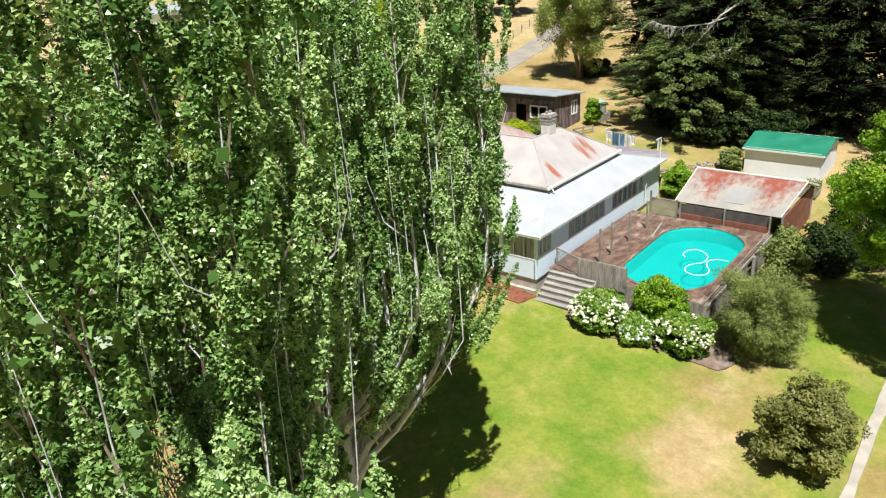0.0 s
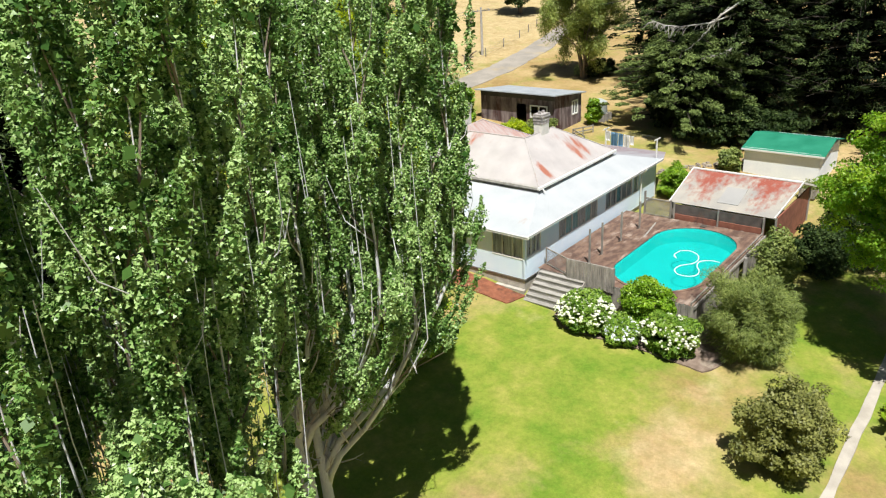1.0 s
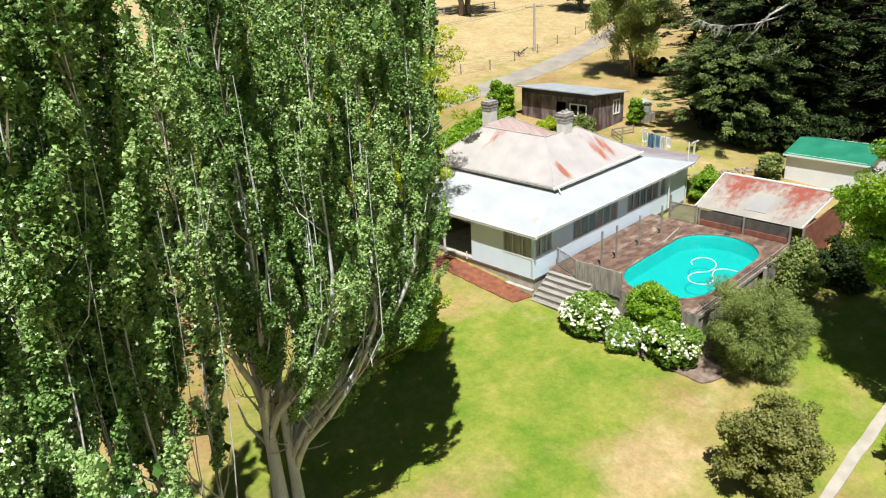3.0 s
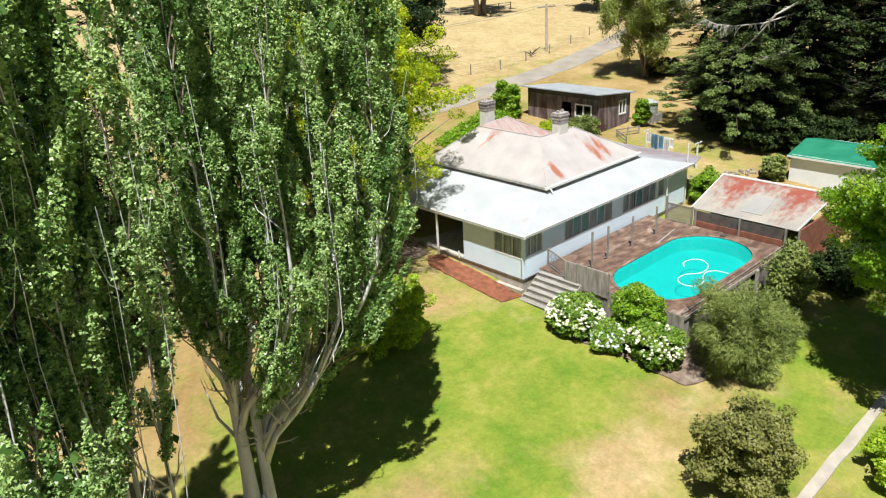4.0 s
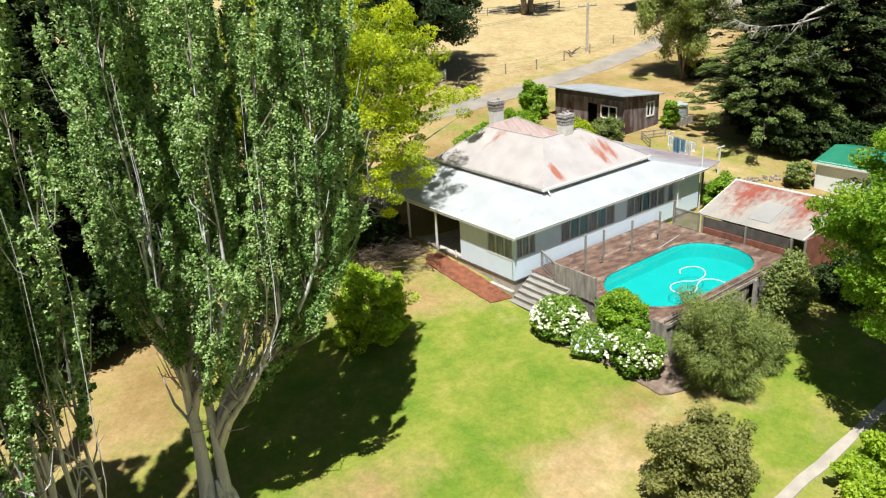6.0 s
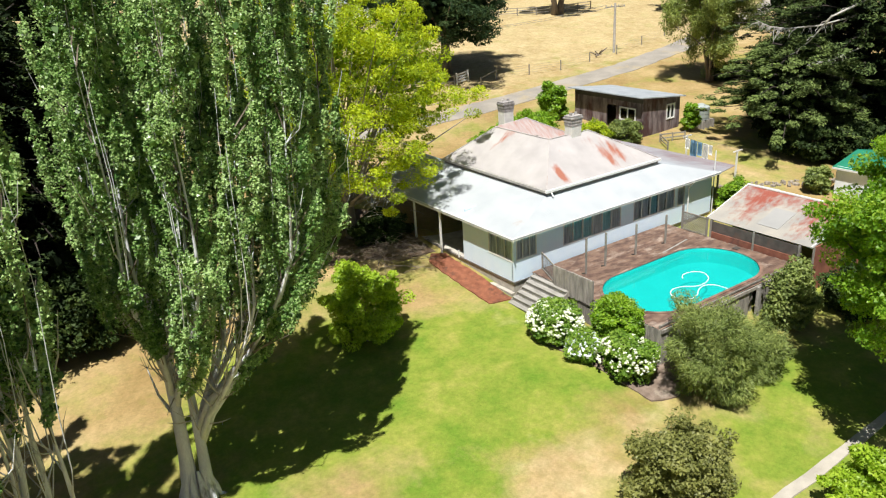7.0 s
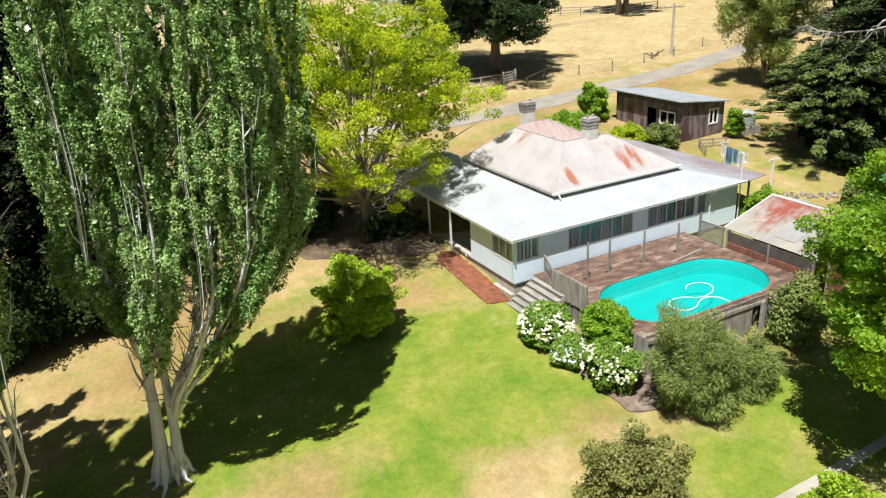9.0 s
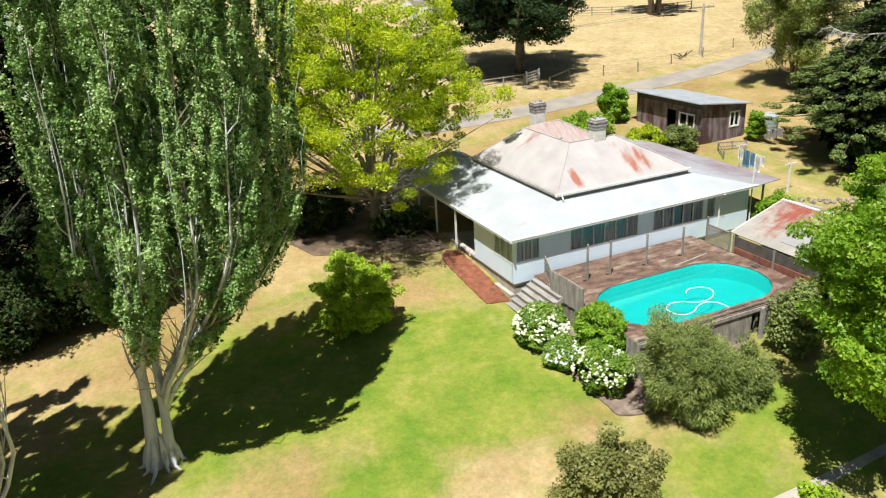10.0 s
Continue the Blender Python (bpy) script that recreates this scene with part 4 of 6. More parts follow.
# tall bare posts between house and pool
for k, (x, top) in enumerate(((34.45, 3.25), (35.85, 3.15), (38.15, 3.05), (40.55, 2.95))):
    q = thing("fence_post", x, 15.4, DZ, "tall weathered bare post standing on the deck", "post", "bare deck posts")
    part("shaft", boxed(-0.045, -0.045, 0, 0.045, 0.045, top - DZ, bevel=0.008), M_GREYWOOD, q)
    bm = bmesh.new()
    beam(bm, (-0.04, 0.03, 0.02), (-0.22, 0.06, 0.05), 0.04, 0.05)
    part("foot_bracket", bm, M_DARK, q, "dark foot bracket")

q = thing("loose_plank", 40.6, 14.75, DZ, "pale loose timber plank lying on the deck", "plank")
part("board", boxed(-1.25, -0.045, 0.004, 1.25, 0.045, 0.03, bevel=0.006), M_STEP, q)
q.rotation_euler = (0, 0, radians(9))

# mesh pool fence along the lawn side
def mesh_fence(pts, h, label, boards=False):
    f = thing("pool_fence", 0, 0, 0, label, "fence")
    for k, (x, y) in enumerate(pts):
        part("post", boxed(x - 0.035, y - 0.035, DZ, x + 0.035, y + 0.035, DZ + h + 0.05, bevel=0.006), M_GREYWOOD, f)
    for (x0, y0), (x1, y1) in zip(pts, pts[1:]):
        bm = bmesh.new()
        beam(bm, (x0, y0, DZ + h), (x1, y1, DZ + h), 0.05, 0.05)
        part("rail", bm, M_GREYWOOD, f)
        bm = bmesh.new()
        beam(bm, (x0, y0, DZ + 0.08), (x1, y1, DZ + 0.08), 0.04, 0.04)
        part("rail", bm, M_GREYWOOD, f)
        bm = bmesh.new()
        L = math.hypot(x1 - x0, y1 - y0)
        n = int(L / 0.06)
        for i in range(n + 1):
            a = i / n
            x, y = x0 + (x1 - x0) * a, y0 + (y1 - y0) * a
            beam(bm, (x, y, DZ + 0.08), (x, y, DZ + h), 0.006)
        for j in range(int(h / 0.06)):
            z = DZ + 0.1 + j * 0.06
            beam(bm, (x0, y0, z), (x1, y1, z), 0.006)
        part("mesh", bm, M_WIRE, f)["kind"] = "stuff"
    if boards:
        for (x0, y0), (x1, y1) in zip(pts[1:], pts[2:]):
            n = int(math.hypot(x1 - x0, y1 - y0) / 0.1)
            rg = random.Random(int(10 * y0))
            for k in range(n):
                a = (k + 0.5) / n
                x, y = x0 + (x1 - x0) * a - 0.045, y0 + (y1 - y0) * a
                part("paling", boxed(x - 0.009, y - 0.041, DZ - 0.34 + rg.uniform(-0.04, 0.04), x + 0.009, y + 0.041, DZ + h + rg.uniform(-0.03, 0.02)), M_GREYWOOD, f)
    return f


mesh_fence([(33.15, 17.25), (32.45, 15.6), (32.5, 14.3), (32.5, 13.0)], 0.95, "grey paling and wire-mesh pool fence at the lawn edge", True)
mesh_fence([(32.6, 9.12), (35.0, 9.12), (37.5, 9.12), (40.2, 9.12), (42.9, 9.12)], 0.12, "low grey timber kick rail along the deck edge")

# steps from lawn to deck
st = thing("timber_steps", 0, 0, 0, "weathered grey timber steps from lawn to pool deck", "steps")
for k in range(6):
    z = 0.02 + 0.2 * (k + 1)
    x = 30.75 + 0.3 * k
    part("tread", boxed(x, 14.6, z - 0.045, x + 0.32, 17.2, z, bevel=0.006), M_STEP, st)
    part("riser", boxed(x + 0.03, 14.63, z - 0.2, x + 0.05, 17.17, z - 0.045), M_STEP, st)
for y in (14.56, 17.2):
    bm = bmesh.new()
    beam(bm, (30.75, y + 0.02, -0.03), (32.5, y + 0.02, 1.1), 0.05, 0.24)
    part("stringer", bm, M_GREYWOOD, st)

# ---- carport beside the pool ----
def carport():
    c = thing("carport", 0, 0, 0, "open carport with heavily rusted red and grey iron roof", "carport")
    def ru(p):
        u = (p.x - 43.3) / 3.6
        return 0.04 + 0.34 * max(0, u) ** 1.1 + 0.2 * math.exp(-((p.y - 13.2) / 0.9) ** 2) + 0.2 * math.exp(-((p.y - 9.8) / 0.8) ** 2) - 0.35 * math.exp(-((p.y - 11.6) / 0.6) ** 2) * (u < 0.6)
    part("roof", slope([(43.3, 8.7, 2.25), (43.3, 14.75, 2.25), (46.9, 14.75, 3.4), (46.9, 8.25, 3.4)], 0.25, 0.04, ru), R_CARP, c)
    part("roof", slope([(50.2, 14.75, 2.3), (50.2, 8.25, 2.3), (46.9, 8.25, 3.4), (46.9, 14.75, 3.4)], 0.3, 0.04, lambda p: 0.3), R_CARP, c)
    bm = bmesh.new()
    tube(bm, [(46.9, 8.2, 3.43), (46.9, 14.8, 3.43)], [0.07, 0.07], 6)
    part("ridge_cap", bm, M_RENDER, c)
    part("patch_sheet", slope([(43.9, 10.9, 2.47), (43.9, 12.1, 2.47), (45.5, 12.1, 2.98), (45.5, 10.9, 2.98)], 0.4, 0.02, None), R_PATCH, c, "newer grey iron sheet")
    for y in (8.22, 14.78):
        bm = bmesh.new()
        beam(bm, (43.28, y if y > 10 else 8.66, 2.26), (46.9, y, 3.42), 0.04, 0.11)
        beam(bm, (50.2, y, 2.31), (46.9, y, 3.42), 0.04, 0.11)
        part("barge_board", bm, M_TRIM, c, "white painted barge board")
    for x, y in ((43.5, 8.6), (43.5, 11.5), (43.5, 14.6), (50, 8.5), (50, 14.6), (46.9, 14.6)):
        part("post", boxed(x - 0.06, y - 0.06, float(gz(x, y)) - 0.2, x + 0.06, y + 0.06, 2.25 if x != 46.9 else 3.35), M_GREYWOOD, c)
    part("end_wall", boxed(43.45, 8.5, float(gz(45, 8.5)) - 0.3, 49.9, 8.58, 2.3), M_REDWOOD, c, "red-brown boarded end wall")
    return c


carport()
q = thing("screen_wall", 43.1, 9.1, 0, "dark iron screen above red board behind pool deck", "fence")
q.location = (0, 0, 0)
part("kickboard", boxed(43.1, 9.1, DZ - 0.35, 43.15, 14.4, DZ + 0.32, bevel=0.005), M_REDWOOD, q, "red-brown board")
part("sheet", boxed(43.16, 9.1, DZ + 0.3, 43.19, 14.4, 2.2), M_SCREEN, q, "dark grey sheet")
for y in (9.15, 11.7, 14.35):
    part("post", boxed(43.02, y - 0.04, DZ - 0.3, 43.1, y + 0.04, 2.3), M_GREYWOOD, q)

# lattice gate panel beside the house end
q = thing("lattice_panel", 0, 0, 0, "pale timber lattice gate panel on the deck", "fence")
bm = bmesh.new()
for k in range(-10, 26):
    for s in (1, -1):
        a = k * 0.11
        p0 = [a, 0.0] if s > 0 else [a + 1.0, 0.0]
        pts = []
        for tt in np.linspace(0, 1.0, 30):
            xx = p0[0] + s * tt
            if 0 <= xx <= 1.55:
                pts.append((xx, tt))
        if len(pts) > 2:
            (a0, b0), (a1, b1) = pts[0], pts[-1]
            beam(bm, (42.98 + 0.004 * s, 14.6 + a0, DZ + 0.05 + b0), (42.98 + 0.004 * s, 14.6 + a1, DZ + 0.05 + b1), 0.034, 0.01, up=(1, 0, 0))
part("lattice", bm, M_STEP, q)["kind"] = "stuff"
for y in (14.55, 16.2):
    part("post", boxed(42.94, y - 0.05, DZ, 43.04, y + 0.05, DZ + (1.15 if y < 15 else 1.5), bevel=0.006), M_GREYWOOD, q)
for z in (DZ + 0.06, DZ + 1.07):
    part("rail", boxed(42.95, 14.6, z - 0.03, 43.01, 16.15, z + 0.03), M_GREYWOOD, q)

# ---- garage with green roof ----
ga = thing("garage", 0, 0, 0, "cream-walled garage with bright green iron roof", "garage")
g0 = float(gz(56.3, 11.5))
part("body", boxed(56.1, 9.4, g0 - 0.6, 61.5, 14.5, g0 + 2.15), M_GARAGE, ga, "cream painted wall sheets")
part("roof", slope([(55.9, 9.1, g0 + 2.1), (55.9, 14.7, g0 + 2.1), (58.8, 14.7, g0 + 2.7), (58.8, 9.1, g0 + 2.7)], 0.5, 0.05, None), R_GREEN, ga)
part("roof", slope([(61.7, 14.7, g0 + 2.1), (61.7, 9.1, g0 + 2.1), (58.8, 9.1, g0 + 2.7), (58.8, 14.7, g0 + 2.7)], 0.5, 0.05, None), R_GREEN, ga)
part("trim", boxed(55.86, 9.1, g0 + 1.98, 55.9, 14.7, g0 + 2.1), M_TRIM, ga)
for yy in (9.38, 14.52):
    bm = bmesh.new()
    a = [bm.verts.new((x, yy, z)) for x, z in ((56.1, g0 + 2.14), (61.5, g0 + 2.14), (58.8, g0 + 2.68))]
    bm.faces.new(a)
    bmesh.ops.solidify(bm, geom=bm.faces[:], thickness=0.03)
    part("gable", bm, M_GARAGE, ga)


def car(x, y, turn):
    z = float(gz(x, y))
    c = thing("parked_car", x, y, z, "dark hatchback car parked beside the garage", "car")
    prof = [(-2.0, 0.3), (-2.0, 0.75), (-1.75, 0.9), (-1.0, 0.95), (-0.45, 1.42), (0.9, 1.46), (1.65, 1.0), (2.0, 0.92), (2.05, 0.35)]
    bm = bmesh.new()
    a = [bm.verts.new((px, -0.82, pz)) for px, pz in prof]
    b = [bm.verts.new((px, 0.82, pz)) for px, pz in prof]
    bm.faces.new(a)
    bm.faces.new(b[::-1])
    for i in range(len(prof)):
        j = (i + 1) % len(prof)
        bm.faces.new((a[j], a[i], b[i], b[j]))
    bmesh.ops.bevel(bm, geom=bm.edges[:], offset=0.06, segments=2, affect="EDGES")
    bmesh.ops.recalc_face_normals(bm, faces=bm.faces)
    part("body", bm, M_CAR, c)
    bm = bmesh.new()
    for s in (-0.86, 0.835):
        v = [bm.verts.new((px, s, pz)) for px, pz in ((-0.8, 0.98), (-0.4, 1.34), (0.8, 1.37), (1.3, 1.0))]
        bm.faces.new(v)
    bmesh.ops.solidify(bm, geom=bm.faces[:], thickness=0.02)
    part("side_window", bm, M_GLASS, c)
    for px in (-1.25, 1.25):
        for s in (-0.78, 0.78):
            bm = bmesh.new()
            bmesh.ops.create_cone(bm, cap_ends=True, segments=20, radius1=0.31, radius2=0.31, depth=0.2, matrix=pose(px, s, 0.31, 90, 0, 0))
            w = part("wheel", bm, M_TYRE, c)
            bm = bmesh.new()
            bmesh.ops.create_cone(bm, cap_ends=True, segments=16, radius1=0.18, radius2=0.16, depth=0.03, matrix=pose(px, s + (0.115 if s > 0 else -0.115), 0.31, 90, 0, 0))
            part("rim", bm, M_POSTS, w)
    c.rotation_euler = (0, 0, radians(turn))


car(58.2, 7.1, 4)

# ---- dark timber shed ----
def shed():
    s = thing("timber_shed", 0, 0, 0, "dark weathered timber shed with zinc skillion roof", "shed")
    X0, Y0, X1, Y1 = 55.3, 30.0, 59.8, 37.6
    zb = float(gz(57.5, 33)) - 0.15
    H0, H1 = zb + 3.05, zb + 2.55
    def boards(name, x0, y0, x1, y1, h0, h1, holes=()):
        w = new(name)
        w.parent = s
        L = math.hypot(x1 - x0, y1 - y0)
        n = int(L / 0.2)
        r = random.Random(int(x0 + y1))
        for k in range(n):
            u = (k + 0.5) / n
            x, y, h = x0 + (x1 - x0) * u, y0 + (y1 - y0) * u, h0 + (h1 - h0) * u
            spans = [(zb - 0.4, h)]
            for a, b, lo, hi in holes:
                if a < u * L < b:
                    spans = [(zb - 0.4, lo), (hi, h)]
            for lo, hi in spans:
                if hi - lo > 0.03:
                    th = 0.03 + r.uniform(0, 0.02)
                    flat_x = abs(y1 - y0) < 0.1
                    part("board", beam(bmesh.new(), (x, y, lo), (x, y, hi), 0.19 if flat_x else th, th if flat_x else 0.19, up=(0, 1, 0)), M_SHEDWOOD, w)
    boards("west_wall", X0, Y0, X0, Y1, H0, H0, ((0.75, 2.35, zb + 1.05, zb + 2.0), (2.9, 3.75, zb - 0.3, zb + 2.1)))
    boards("south_wall", X0, Y0, X1, Y0, H0, H1, ((2.9, 3.8, zb + 0.9, zb + 2.0),))
    boards("east_wall", X1, Y0, X1, Y1, H1, H1)
    boards("north_wall", X0, Y1, X1, Y1, H0, H1)
    # dark strip along the wall top, painting the eave's cast shadow
    part("eave_shadow_strip", boxed(X0 - 0.03, Y0, H0 - 0.5, X0 + 0.0, Y1, H0), M_DARK, s, "dark strip in place of the eave shadow")
    part("roof", slope([(X0 - 0.55, Y1 + 0.3, H0 + 0.1), (X0 - 0.55, Y0 - 0.35, H0 + 0.1), (X1 + 0.3, Y0 - 0.35, H1 + 0.03), (X1 + 0.3, Y1 + 0.3, H1 + 0.03)], 0.5, 0.09, None), R_SHED, s)
    part("floor", boxed(X0, Y0, zb - 0.3, X1, Y1, zb), M_DARK, s)
    for along, a, b, lo, hi in (("y", Y0 + 0.75, Y0 + 2.35, zb + 1.05, zb + 2.0), ("x", X0 + 2.9, X0 + 3.8, zb + 0.9, zb + 2.0)):
        w = new("window")
        w.parent = s
        bm = bmesh.new()
        def put(p, q, z0, z1):
            if along == "y":
                box(bm, X0 - 0.06, p, z0, X0 + 0.04, q, z1)
            else:
                box(bm, p, Y0 - 0.06, z0, q, Y0 + 0.04, z1)
        m = (a + b) / 2
        put(a - 0.08, b + 0.08, lo - 0.08, lo + 0.03)
        put(a - 0.08, b + 0.08, hi - 0.03, hi + 0.08)
        put(a - 0.08, a + 0.04, lo, hi)
        put(b - 0.04, b + 0.08, lo, hi)
        put(m - 0.05, m + 0.05, lo, hi)
        part("window_frame", bm, M_WHITE, w, "white painted frame")
        for p, q in ((a + 0.04, m - 0.05), (m + 0.05, b - 0.04)):
            o = part("pane", boxed(X0 - 0.005, p, lo + 0.03, X0 + 0.005, q, hi - 0.03) if along == "y" else boxed(p, Y0 - 0.005, lo + 0.03, q, Y0 + 0.005, hi - 0.03), M_GLASS, w)
            o.visible_shadow = False


shed()

# water tank beside the shed
tx, ty = 61.3, 29.0
tz = float(gz(tx, ty))
q = thing("water_tank", tx, ty, tz, "pale grey-green round water tank on a timber stand", "water tank")
bm = bmesh.new()
bmesh.ops.create_cone(bm, cap_ends=True, segments=28, radius1=0.7, radius2=0.7, depth=1.0, matrix=Matrix.Translation((0, 0, 1.1)))
bmesh.ops.create_cone(bm, cap_ends=True, segments=28, radius1=0.7, radius2=0.2, depth=0.25, matrix=Matrix.Translation((0, 0, 1.73)))
part("tank", bm, M_TANK, q)
for k in range(3):
    bm = bmesh.new()
    bmesh.ops.create_cone(bm, cap_ends=False, segments=28, radius1=0.72, radius2=0.72, depth=0.06, matrix=Matrix.Translation((0, 0, 0.8 + 0.3 * k)))
    part("band", bm, M_TANK, q)
for dx in (-0.6, 0, 0.6):
    part("bearer", boxed(dx - 0.08, -0.9, -0.1, dx + 0.08, 0.9, 0.6), M_GREYWOOD, q)

# clothes line with washing
cl = thing("clothes_line", 0, 0, 0, "two-post clothes line hung with towels and sheets", "clothes line")
cx0, cy0, cx1, cy1 = 53.7, 24.4, 53.7, 20.2
za, zb_ = float(gz(cx0, cy0)), float(gz(cx1, cy1))
for (x, y, z) in ((cx0, cy0, za), (cx1, cy1, zb_)):
    part("post", boxed(x - 0.05, y - 0.05, z - 0.1, x + 0.05, y + 0.05, z + 1.95), M_WHITE, cl)
    part("cross_arm", boxed(x - 0.5, y - 0.05, z + 1.87, x + 0.5, y + 0.0, z + 1.95), M_WHITE, cl)
for o in (-0.45, -0.15, 0.15, 0.45):
    bm = bmesh.new()
    tube(bm, [(cx0 + o, cy0, za + 1.96), ((cx0 + cx1) / 2 + o, (cy0 + cy1) / 2, (za + zb_) / 2 + 1.86), (cx1 + o, cy1, zb_ + 1.96)], [0.006] * 3, 4)
    part("line", bm, M_WIRE, cl)
for k, (u0, u1, drop, mt) in enumerate(((0.05, 0.15, 0.75, M_TOWEL_W), (0.16, 0.3, 1.2, M_TOWEL_B), (0.31, 0.4, 1.0, M_TOWEL_B), (0.41, 0.52, 1.25, M_TOWEL_W), (0.53, 0.6, 0.7, M_TOWEL_W))):
    bm = bmesh.new()
    rows = []
    for j in range(6):
        rows.append([])
        for i in range(9):
            u = u0 + (u1 - u0) * i / 8
            w = (0.03 + 0.05 * j / 5) * math.sin(i * 1.7 + k)
            rows[-1].append(bm.verts.new((cx0 + (cx1 - cx0) * u - 0.45 + w, cy0 + (cy1 - cy0) * u + w, za + (zb_ - za) * u + 1.9 - drop * j / 5)))
    for j in range(5):
        for i in range(8):
            bm.faces.new((rows[j][i], rows[j][i + 1], rows[j + 1][i + 1], rows[j + 1][i]))
    bmesh.ops.solidify(bm, geom=bm.faces[:], thickness=0.01)
    tagged(part("washing", bm, mt, soft=True), "blue towel pegged on the clothes line" if mt is M_TOWEL_B else "white sheet pegged on the clothes line", "laundry", "washing on the line")

# ---- trees and shrubs ----
def poplar(x, y, height, R, low, seed, stems, per, leaf=0.07, shift=(0, 0), squeeze=1.0, label="", trunk_r=0.3, fork=(2.0, 4.5), mains=3, thick=1.1, dense=1.0, drop=0.3, tall=(0, 0), lean=(0, 0), tone=0.0):
    """A many-stemmed upright white poplar: a bole of fused trunks, limbs that bend out and then run upright, each one the core of a leafy column."""
    rng = np.random.default_rng(seed)
    z0 = float(gz(x, y))
    t = thing("poplar_tree", x, y, z0, label, "tree", "poplar row")
    cols = []
    for k in range(stems):
        a = 2.39996 * k + seed
        r = R * 0.9 * math.sqrt((k + 0.25) / stems)
        near = 0.35 if k < mains else 1.0
        cx, cy = shift[0] * near + r * near ** 0.3 * math.cos(a), shift[1] * near + r * squeeze * near ** 0.3 * math.sin(a)
        if k < mains:
            cx, cy = -0.45 + 1.2 * k, 0.2 - 0.3 * k
        d = r / R
        cols.append((cx, cy, d, height * (1 - drop * d ** 2 + (cx * tall[0] + cy * tall[1]) / R) * rng.uniform(0.93, 1.0)))
    lines = []
    bases = [Vector((0.56 * (k - (mains - 1) / 2), -0.15 * (k % 2), 0)) for k in range(mains)]
    for k, (cx, cy, d, top) in enumerate(cols):
        main = k < mains
        side = k if main else (0 if cx < shift[0] * 0.6 else mains - 1)
        b = bases[side]
        fk = rng.uniform(*fork) * (1.15 if main else 1.0 if side == 0 else 0.66)
        reach = math.hypot(cx, cy)
        def at(z, fk=fk, reach=reach, b=b, cx=cx, cy=cy, k=k, top=top):
            u = min(1, max(0, (z - fk) / (1.1 * reach + 1.0)))
            s = u * (1.5 - 0.5 * u)
            up = 0.05 * max(0, z - fk)
            w = 0.02 * max(0, min(4, z - 1)) * math.sin(0.9 * z + k)
            return Vector((b.x + (cx - b.x) * s + up * cx / (reach + 0.5) + w + lean[0] * z, b.y + (cy - b.y) * s + up * cy / (reach + 0.5) + 0.7 * w + lean[1] * z, z))
        zs = np.linspace(-0.4 if main else fk - 0.5, top, 16)
        pts = [at(z) for z in zs]
        r0 = trunk_r * ((1.0 if k == 0 else 0.78) if main else 0.34) * rng.uniform(0.85, 1.15)
        rad = [max(0.012, r0 * (1 - i / 16) ** (2.1 if main else 1.9)) for i in range(16)]
        if main:
            rad[0], rad[1] = rad[0] * 1.45, rad[1] * 1.1
        lines.append((at, fk, top, d))
        bm = bmesh.new()
        tube(bm, pts, rad, 10 if main else 7)
        # short steep side shoots and snags
        for q in range(4):
            i = int(rng.integers(3, 12))
            p, c = pts[i], rng.uniform(0, 2 * math.pi)
            L = rng.uniform(0.7, 1.8)
            tube(bm, [p, p + Vector((math.cos(c) * L * 0.5, math.sin(c) * L * 0.5, L * 0.45)), p + Vector((math.cos(c) * L * 0.75, math.sin(c) * L * 0.75, L * 1.3))], [rad[i] * 0.35 + 0.008, rad[i] * 0.2 + 0.008, 0.006], 5, False)
        # thinner upright stems that leave the limb low and run beside it
        for q in range(2):
            a, f0, o = rng.uniform(0, 2 * math.pi), fk + rng.uniform(0.5, 3.0), rng.uniform(0.35, 0.95)
            zz = np.linspace(f0, f0 + (top - f0) * rng.uniform(0.5, 0.85), 7)
            tube(bm, [at(z) + Vector((math.cos(a), math.sin(a), 0)) * o * min(1, (z - f0) / 2.5) for z in zz], [max(0.008, r0 * 0.22 * (1 - i / 7)) for i in range(7)], 5, False)
        part("trunk" if main else "limb", bm, M_BARK, t, soft=True)
    bm = bmesh.new()
    for k in range(9):
        a = 2 * math.pi * k / 9 + rng.uniform(-0.25, 0.25)
        L = rng.uniform(0.75, 1.25) * (0.5 + 1.6 * trunk_r)
        ca, sa = math.cos(a), math.sin(a)
        tube(bm, [(0.3 * trunk_r * ca + 0.25 * ca * (mains > 1), 0.3 * trunk_r * sa, 1.3), (0.24 * ca + 0.3 * ca * (mains > 1), 0.3 * sa, 0.45), (0.6 * L * ca, 0.6 * L * sa, 0.05), (L * ca, L * sa, -0.16)], [0.05, 0.5 * trunk_r, 0.24 * trunk_r, 0.03], 6, False)
    part("root_flare", bm, M_BARK, t, soft=True)
    # bare twigs about the forks
    bm = bmesh.new()
    for q in range(150):
        at, fk, top, d = lines[int(rng.integers(len(lines)))]
        p = at(rng.uniform(fk - 0.2, low + 1.5))
        a, L = rng.uniform(0, 2 * math.pi), rng.uniform(0.5, 1.9)
        up = rng.uniform(-0.2, 0.5) if q % 3 == 0 else rng.uniform(0.8, 2.2)
        e = p + Vector((math.cos(a) * 0.62, math.sin(a) * 0.62, up)) * L
        m = p.lerp(e, 0.5) + Vector((math.cos(a), math.sin(a), 0)) * 0.12 * L
        tube(bm, [p, m, e], [0.032, 0.022, 0.006], 4, False)
        for j in range(2):
            b = m.lerp(e, rng.uniform(0, 0.8))
            tube(bm, [b, b + Vector((rng.normal(0, 0.25), rng.normal(0, 0.25), rng.uniform(0, 0.5)))], [0.012, 0.004], 3, False)
